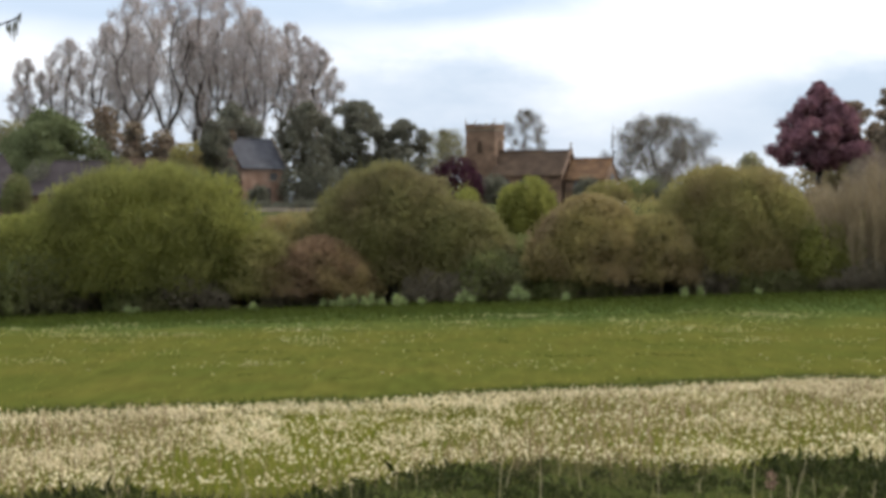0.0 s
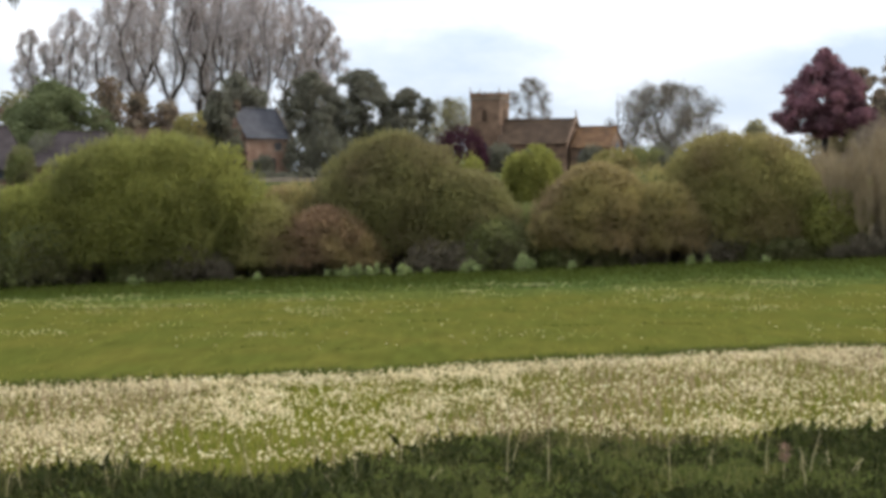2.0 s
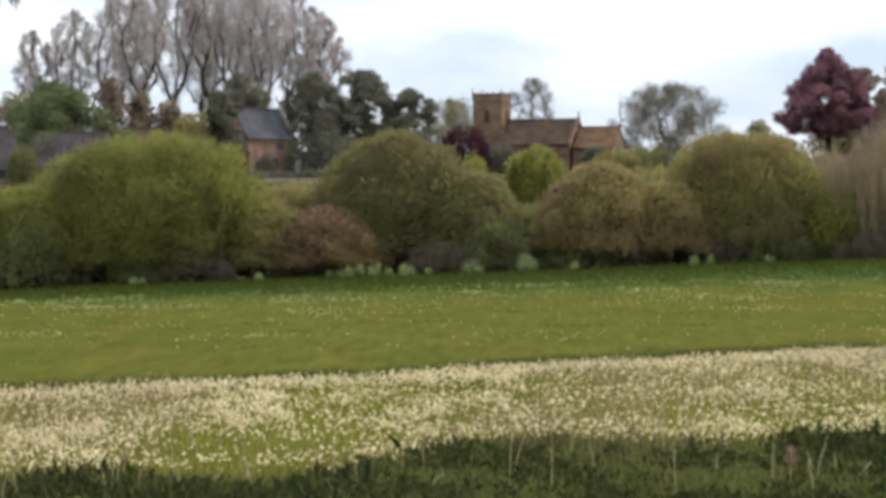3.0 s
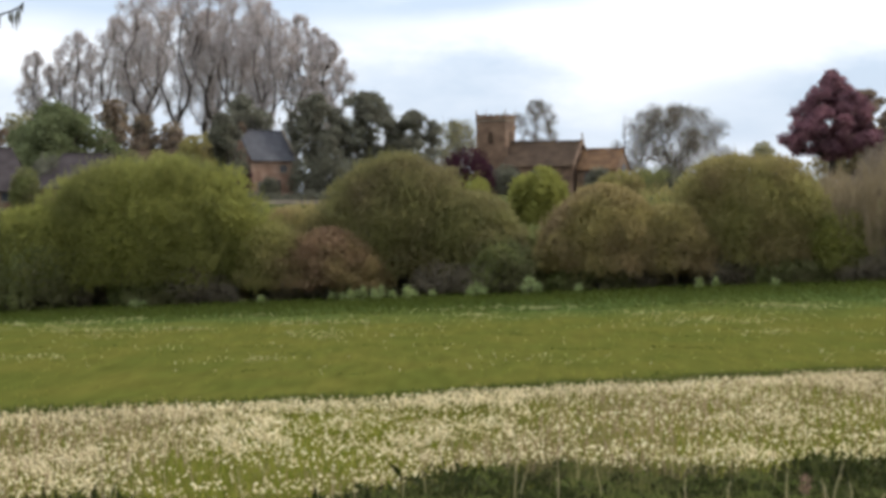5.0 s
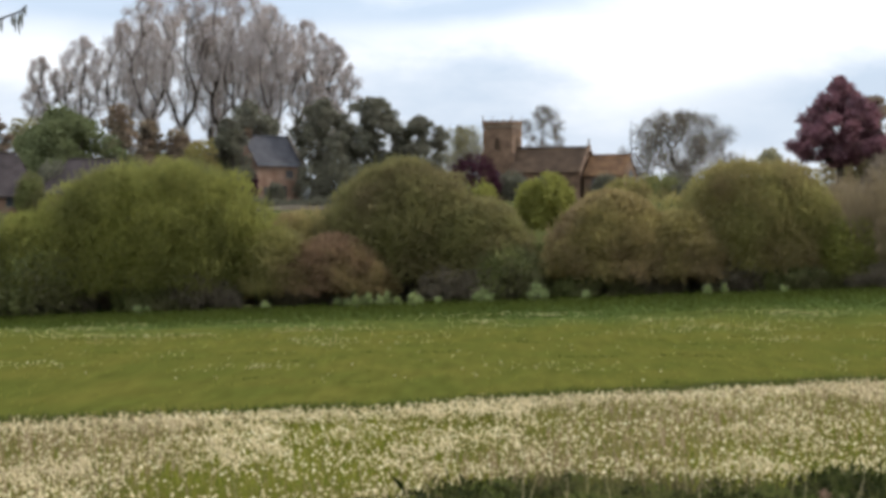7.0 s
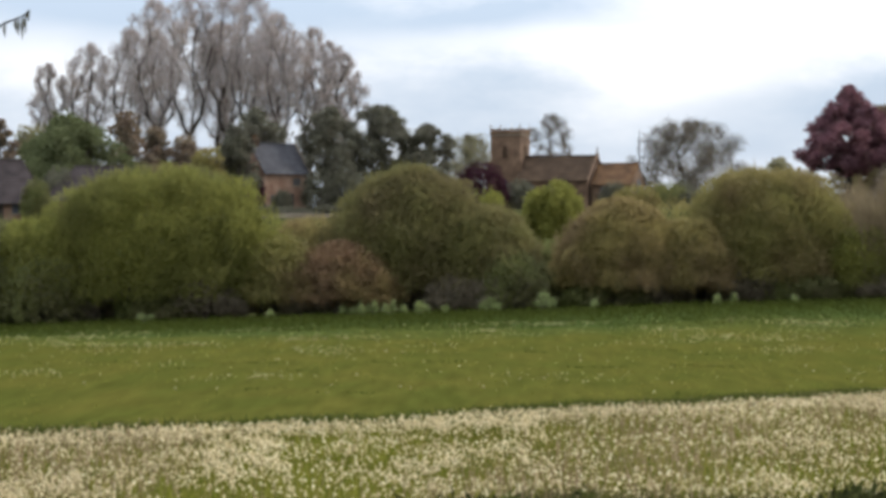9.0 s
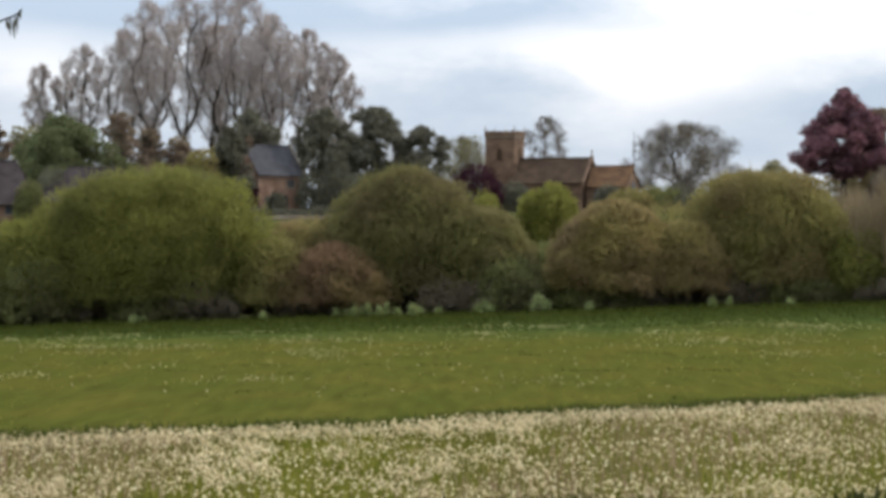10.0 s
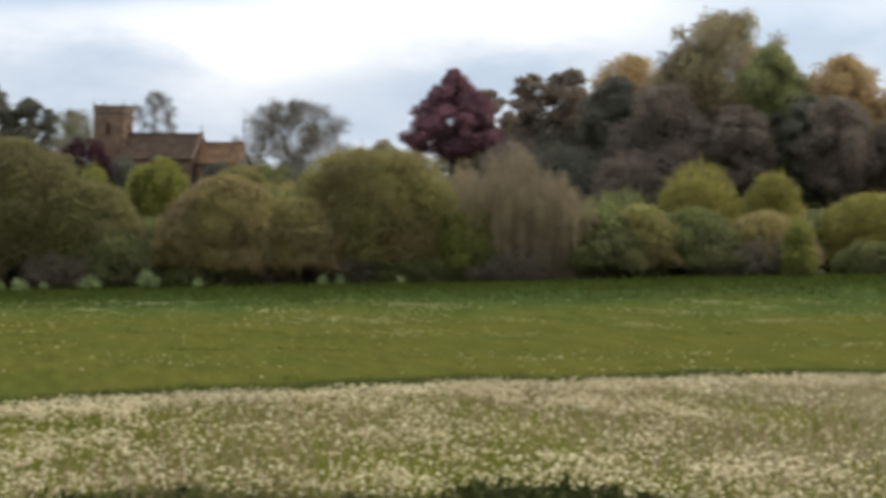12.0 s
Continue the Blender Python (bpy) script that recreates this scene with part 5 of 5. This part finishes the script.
build_house("stone_house", "warm brick house with a steep blue-grey slate roof", -23.6, 333, 38, 6.4, 6.0, 4.7, 8.0, BRICK, SLATE,
            [(1.6, 3.4, 1.1, 1.0), (-1.7, 1.2, 1.1, 1.1)], chimneys=(-2.6,), coping=True)
build_house("bungalow", "low house with a dark brown hipped tiled roof", -49.5, 280, 6, 12.0, 9.0, 1.9, 6.0, BRICK, BROWNROOF, [(-3, 1.0, 1.6, 1.0), (3.5, 1.0, 1.6, 1.0)], hip=2.6)
build_house("barn", "long low barn with a hipped brown tiled roof", -39.4, 291, -4, 10.6, 8.0, 2.0, 5.3, STONE, BROWNROOF, [(-2, 1.0, 1.2, 0.9)], hip=2.8)
build_house("cottage", "cottage with a brown stone wall among the trees", -36.6, 338, 5, 8.0, 6.0, 3.0, 5.6, STONE, STONEROOF, [(-2, 1.8, 1.2, 1.0), (2, 1.8, 1.2, 1.0)])


def build_field_wall():
    """The low wall along the top of the sloping field."""
    rng = np.random.default_rng(8)
    x = np.arange(-26, -6, 1.0)
    y = 288 + 1.5 * np.sin(x * 0.05)
    bm = bmesh.new()
    rows = []
    for a, b in zip(x, y):
        g = float(land(a, b))
        h = g + 0.38 + rng.normal() * 0.06
        rows.append([bm.verts.new(p) for p in ((a, b - 0.25, g - 0.3), (a, b - 0.2, h), (a, b + 0.2, h + 0.02), (a, b + 0.25, g - 0.3))])
    for p, q in zip(rows, rows[1:]):
        for i in range(3):
            bm.faces.new((p[i], q[i], q[i + 1], p[i + 1]))
    bm.faces.new(rows[0])
    bm.faces.new(rows[-1][::-1])
    bmesh.ops.recalc_face_normals(bm, faces=bm.faces[:])
    ob = part("field_wall", bm, DRESSED, None)
    tagged(ob, "low pale stone wall along the top of the field", "wall", kind="structure")


build_field_wall()
for i in range(8):
    bush(530 + i, "low dark shrub behind the field wall", -23.6 + 2.1 * i, 290.5 + 0.4 * math.sin(i * 2.0), 3.0, 1.15 + 0.25 * math.sin(i * 1.7), EVERGREEN, leaves=1500, size=0.26, n=16, d=1.6, name="garden_bush", group="shrubs behind the field wall", floor=0.05)

# ---------------------------------------------------------------- village trees
tiered_tree(301, "chestnut_tree", "broad fresh green chestnut tree beside the low houses", -47.1, 320, 17.0, 11.6, CHESTNUT, BARK, leaves=26000, size=0.40, n=84, low=0.12, pad=0.10, flat=0.75, bow=1.9)
tiered_tree(302, "small_pine", "small dark pine at the edge of the village", -59.6, 345, 5.0, 11.6, YEW, DARKBARK, leaves=5920, n=20, power=0.5)
tree(303, "garden_tree", "pale budding garden tree", -56.0, 350, 6.0, 11.5, GREENTWIG, leaves=4320, size=0.4)
POP = "tall bare poplars"
# foot, distance, width and height of the crown, how far the crown leans from the foot, where it forks
for i, (px, py, pw, ph, lean, fork) in enumerate([(-56.8, 380, 7.6, 20.8, -2.2, 0.28), (-53.9, 382, 9.4, 23.6, 0.8, 0.26), (-48.4, 388, 10.6, 26.0, 0.6, 0.24), (-43.2, 378, 11.6, 29.8, -0.4, 0.26), (-39.6, 388, 11.6, 31.8, 0.2, 0.28), (-34.6, 392, 12.0, 33.2, 0.4, 0.28), (-30.6, 386, 11.6, 31.4, 0.6, 0.28),
                                                  (-26.0, 380, 10.8, 27.8, 0.2, 0.26), (-22.4, 390, 10.0, 26.6, 0.6, 0.28), (-19.4, 383, 9.4, 24.2, 0.5, 0.28), (-18.4, 376, 8.0, 22.2, 1.8, 0.30), (-45.6, 398, 10.0, 26.5, 0.0, 0.26), (-36.6, 402, 11.0, 28.0, 0.0, 0.26), (-28.6, 401, 10.6, 27.0, 0.0, 0.26)]):
    branchy_tree(400 + i, "poplar_tree", "tall slender poplar, nearly bare with brownish young leaves", px, py, pw, ph, POPLARTWIG, DARKBARK, shift=lean, n=int(6.8 * pw), low=0.31, lobe=0.098, peak=0.55, thin_low=0.7, spill=1.45, radius=0.46, cards=int(1500 * pw), card=0.21, twigs=60, fork=fork, steep=0.95, bottom=0.55, top=0.5, rim=0.5, thin=0.036, twig_material=POPLARTWIG, group=POP)
for i, (px, py, pw, ph) in enumerate([(-43.3, 345, 6.0, 12.6), (-39.6, 347, 5.6, 10.6), (-36.0, 348, 6.6, 9.6)]):
    tiered_tree(420 + i, "scots_pine", "thin dark pine with broken crown below the poplars", px, py, pw, ph, YEW, DARKBARK, leaves=3200, size=0.4, n=22, low=0.3, pad=0.2, flat=0.5)
tree(430, "garden_shrub", "olive garden shrub beside the brick house", -31.1, 324, 5.8, 8.0, OLIVE, skirt=True, leaves=7200, size=0.36, low=0.2)
tiered_tree(431, "yew_tree", "very dark yew beside the brick house", -27.7, 327, 6.8, 10.5, EVERGREEN, DARKBARK, leaves=9000, n=36, low=0.1, pad=0.16, flat=0.8, bow=2.0)
tiered_tree(432, "yew_tree", "dark yew behind the brick house", -26.8, 346, 10.0, 13.0, EVERGREEN, DARKBARK, leaves=10000, n=38, low=0.25, pad=0.15, flat=0.7)
bush(433, "dark red shrub against the brick house", -25.2, 327.0, 2.2, 4.4, PURPLE, leaves=2200, size=0.4, name="red_shrub")
bush(434, "dark clipped shrub before the brick house", -21.9, 326.5, 2.4, 2.4, EVERGREEN, leaves=2200, size=0.4, name="garden_bush")
bush(435, "olive shrub between the low houses", -43.5, 274, 3.4, 4.3, DARKHEDGE, leaves=5000, size=0.34, name="garden_bush")
bush(437, "dark shrub below the yew", -31.5, 319, 9.0, 5.6, DARKHEDGE, leaves=7000, size=0.34, name="garden_bush")
bush(438, "dark shrub below the cottage", -38.3, 321, 6.0, 4.8, EVERGREEN, leaves=5000, size=0.34, name="garden_bush")
bush(436, "dark shrub beside the cottage", -41.4, 326, 5.0, 4.6, EVERGREEN, leaves=4000, size=0.34, name="garden_bush")
bush(439, "dark shrub beside the barn", -36.0, 300, 4.4, 6.2, DARKHEDGE, leaves=4500, size=0.34, name="garden_bush")
bush(429, "dark shrub behind the low houses", -43.6, 290, 4.0, 5.8, EVERGREEN, leaves=4000, size=0.34, name="garden_bush")
CON = "dark evergreens between house and church"
branchy_tree(440, "evergreen_tree", "tall dark pine with a ragged top beside the house", -16.8, 336, 9.8, 12.7, EVERGREEN, DARKBARK, n=76, low=0.03, lobe=0.10, peak=0.40, cards=26000, card=0.30, twigs=10, radius=0.3, fork=0.1, steep=0.15, flat=0.7, top=0.55, bottom=0.3, spill=1.4, group=CON)
branchy_tree(441, "evergreen_tree", "broad dark pine with layered crown", -10.4, 340, 11.6, 12.9, EVERGREEN, DARKBARK, n=84, low=0.03, lobe=0.095, peak=0.55, cards=30000, card=0.30, twigs=10, radius=0.3, fork=0.1, steep=0.1, flat=0.55, top=0.45, bottom=0.3, spill=1.4, group=CON)
branchy_tree(442, "evergreen_tree", "smaller dark pine at the end of the group", -4.2, 338, 8.4, 10.6, EVERGREEN, DARKBARK, n=56, low=0.03, lobe=0.11, peak=0.45, cards=20000, card=0.30, twigs=10, radius=0.25, fork=0.1, steep=0.1, flat=0.6, top=0.5, bottom=0.3, spill=1.4, group=CON)
branchy_tree(443, "budding_tree", "pale budding tree behind the church tower", 1.0, 366, 8.4, 10.2, GREENTWIG, n=30, low=0.1, lobe=0.16, peak=0.5, cards=11000, card=0.24, radius=0.2, fork=0.12)
bush(444, "purple-leaved shrub below the church", 2.5, 331, 7.8, 6.1, PURPLE, leaves=7500, size=0.4, lobe=0.26, n=24, name="purple_shrub", d=4)
bush(445, "dark shrubs by the churchyard", 7.2, 333, 4.5, 3.8, EVERGREEN, leaves=3700, size=0.4, name="garden_bush", d=4)
branchy_tree(446, "lime_tree", "bare tree with fine twigs behind the church", 13.0, 386, 8.8, 13.8, LIMEBARE, n=40, low=0.2, lobe=0.12, peak=0.5, cards=6500, card=0.2, twigs=60, radius=0.24, fork=0.2)
branchy_tree(452, "bare_sapling", "slender leafless sapling standing beside the wide bare tree", 25.9, 390, 1.5, 11.8, LIMEBARE, DARKBARK, n=12, low=0.35, lobe=0.2, peak=0.3, cards=120, card=0.16, twigs=14, radius=0.11, fork=0.3, steep=2.0, top=0.9)
branchy_tree(447, "lime_tree", "wide round bare tree with visible limbs beyond the church", 33.6, 397, 21.5, 13.0, LIMEBARE, DARKBARK, n=110, low=0.02, lobe=0.078, peak=0.30, cards=34000, card=0.22, twigs=50, radius=0.5, fork=0.10, steep=0.45, rim=0.66, top=0.45, bottom=0.25)
bush(448, "dark evergreen shrub in the churchyard", 29.9, 361, 4.4, 4.0, EVERGREEN, leaves=3700, size=0.4, name="garden_bush", d=4)
bush(449, "dark shrub against the chancel", 19.6, 345, 4.0, 3.6, EVERGREEN, leaves=3300, size=0.4, name="garden_bush", d=3)
bush(450, "brown shrub beyond the chancel", 25.4, 350, 5.0, 3.4, OLIVE, leaves=3700, size=0.4, name="garden_bush", d=4)
branchy_tree(451, "copper_beech", "dark red copper beech with a conical ragged crown", 43.6, 302, 13.4, 14.4, COPPER, DARKBARK, n=150, low=0.33, lobe=0.068, peak=0.18, cards=42000, card=0.30, twigs=14, radius=0.40, fork=0.26, steep=0.1, flat=0.75, bow=1.6, top=0.9, bottom=0.3, rim=0.6)
for i in range(7):
    bush(520 + i, "dark shrub below the evergreens", -17.6 + 2.6 * i, 331 + 0.6 * math.sin(i * 2.0), 5.0, 5.2 + 1.2 * math.sin(i * 1.7), EVERGREEN, leaves=3600, size=0.34, name="garden_bush", group="shrubs below the evergreens", floor=0.05)
bush(530, "brown undergrowth below the copper beech", 43.6, 299, 6.0, 2.2, YEW, leaves=4000, size=0.34, name="undergrowth")
bush(531, "dark undergrowth below the copper beech", 40.2, 303, 6.0, 2.2, DARKHEDGE, leaves=4000, size=0.34, name="undergrowth")
# the wood to the right
WOOD = "trees of the mixed wood"
WOODLINES = [
    ("scots_pine", "dark Scots pine with open layered crown", 49.0, 312, 5.4, 12.4, YEW, 18, 0.45, 0.20, 0.50, 7000),
    ("scots_pine", "dark Scots pine with open layered crown", 53.2, 306, 6.0, 14.2, YEW, 22, 0.35, 0.18, 0.50, 9000),
    ("scots_pine", "tall Scots pine with a ragged brownish top", 57.4, 304, 7.0, 14.7, YEW, 26, 0.25, 0.18, 0.55, 12000),
    ("evergreen_tree", "dark evergreen at the edge of the wood", 61.2, 297, 8.4, 13.8, EVERGREEN, 40, 0.10, 0.16, 0.60, 18000),
    ("wood_tree", "golden young-leaved tree in the wood", 65.9, 310, 10.4, 16.8, GOLDLEAF, 46, 0.20, 0.15, 0.95, 17000),
    ("wood_tree", "tall brown-green tree standing over the wood", 74.0, 298, 15.4, 21.4, WOODLEAF, 70, 0.18, 0.12, 0.95, 34000),
    ("wood_tree", "brown-green shoulder tree in the wood", 69.2, 296, 8.0, 17.4, WOODLEAF, 40, 0.15, 0.16, 0.95, 18000),
    ("wood_tree", "fresh green columnar tree at the edge of the wood", 76.7, 287, 7.8, 17.3, LIMELEAF, 44, 0.16, 0.16, 1.00, 20000),
    ("wood_tree", "golden brown round tree in the wood", 85.6, 290, 11.0, 16.5, GOLDLEAF, 50, 0.18, 0.14, 0.95, 20000),
    ("wood_tree", "golden brown tree in the wood", 92.6, 288, 10.0, 14.0, GOLDLEAF, 44, 0.15, 0.15, 0.95, 17000),
    ("wood_tree", "brown-green tree at the edge of the wood", 82.2, 280, 8.6, 11.6, BROWNLEAF, 40, 0.10, 0.16, 0.95, 16000),
    ("wood_tree", "brown-green tree at the edge of the wood", 65.2, 290, 9.0, 12.6, BROWNLEAF, 40, 0.10, 0.16, 0.95, 16000),
    ("wood_tree", "shaded brown tree in the wood", 72.2, 284, 8.6, 10.6, BROWNLEAF, 38, 0.08, 0.16, 0.65, 15000),
    ("evergreen_tree", "dark evergreen in the wood", 79.6, 284, 8.0, 12.0, EVERGREEN, 38, 0.08, 0.16, 0.65, 15000),
    ("wood_tree", "shaded brown tree in the wood", 89.6, 281, 8.0, 9.6, BROWNLEAF, 38, 0.08, 0.16, 0.65, 15000)]
for i, (nm, lb, wx, wy, ww, wh, ma, k, lw, lo, fl, cd) in enumerate(WOODLINES):
    branchy_tree(460 + i, nm, lb, wx, wy, ww * 1.3, wh, ma, DARKBARK if nm != "wood_tree" else BARK, n=int(k * 1.3), low=lw, lobe=lo * 0.8, peak=0.45, radius=0.34, cards=int(cd * 1.3), card=0.34, twigs=12, fork=0.15, steep=0.3, flat=fl, top=0.55, group=WOOD)
for i, (wx, wh) in enumerate([(47.5, 8.0), (53.0, 9.6), (59.0, 11.0), (66.5, 13.0), (76.5, 14.0), (86.5, 13.0), (95.0, 12.0)]):
    tiered_tree(540 + i, "wood_tree", "brown-green tree deeper in the wood", wx + 1.0, 316, 13.5, wh, WOODLEAF, BARK, leaves=8000, size=0.42, n=44, low=0.1, pad=0.15, flat=0.9, group=WOOD)
for i in range(7):
    bush(480 + i, "brown undergrowth at the foot of the wood", 47.6 + 6.4 * i, 287 + 3 * math.sin(i * 1.9), 8.4, 6.6 + 0.8 * math.sin(i * 2.7), [BROWNLEAF, EVERGREEN, BROWNLEAF][i % 3], leaves=5200, size=0.42, name="undergrowth", group="undergrowth of the wood", d=5)
tree(490, "garden_tree", "pale small tree at the edge of the wood", 40.8, 345, 3.2, 7.0, GREENTWIG, leaves=2080, size=0.35)
for i in range(6):
    bush(500 + i, "dark shrubs along the churchyard", 22.0 + 4.2 * i, 338 + 2 * math.sin(i * 1.3), 6.8, 3.0 + 0.4 * math.sin(i * 2.3), [OLIVE, DARKHEDGE, EVERGREEN][i % 3], leaves=2200, size=0.4, name="garden_bush", d=4)
for i in range(10):
    bush(560 + i, "tall shaded undergrowth inside the wood", 50.0 + 5.3 * i, 300 + 2 * math.sin(i * 2.2), 9.0, 7.6 + 1.2 * math.sin(i * 1.7), [BROWNLEAF, EVERGREEN, BROWNLEAF][i % 3], leaves=4600, size=0.44, n=30, name="undergrowth", group="undergrowth of the wood", d=4)
for i in range(5):
    bush(575 + i, "dark shrub below the poplars", -44.0 + 3.0 * i, 352 + math.sin(i * 2.2), 5.0, 6.2 + 0.9 * math.sin(i * 1.7), [YEW, EVERGREEN][i % 2], leaves=3200, size=0.4, n=26, name="garden_bush", group="shrubs below the poplars", d=3)
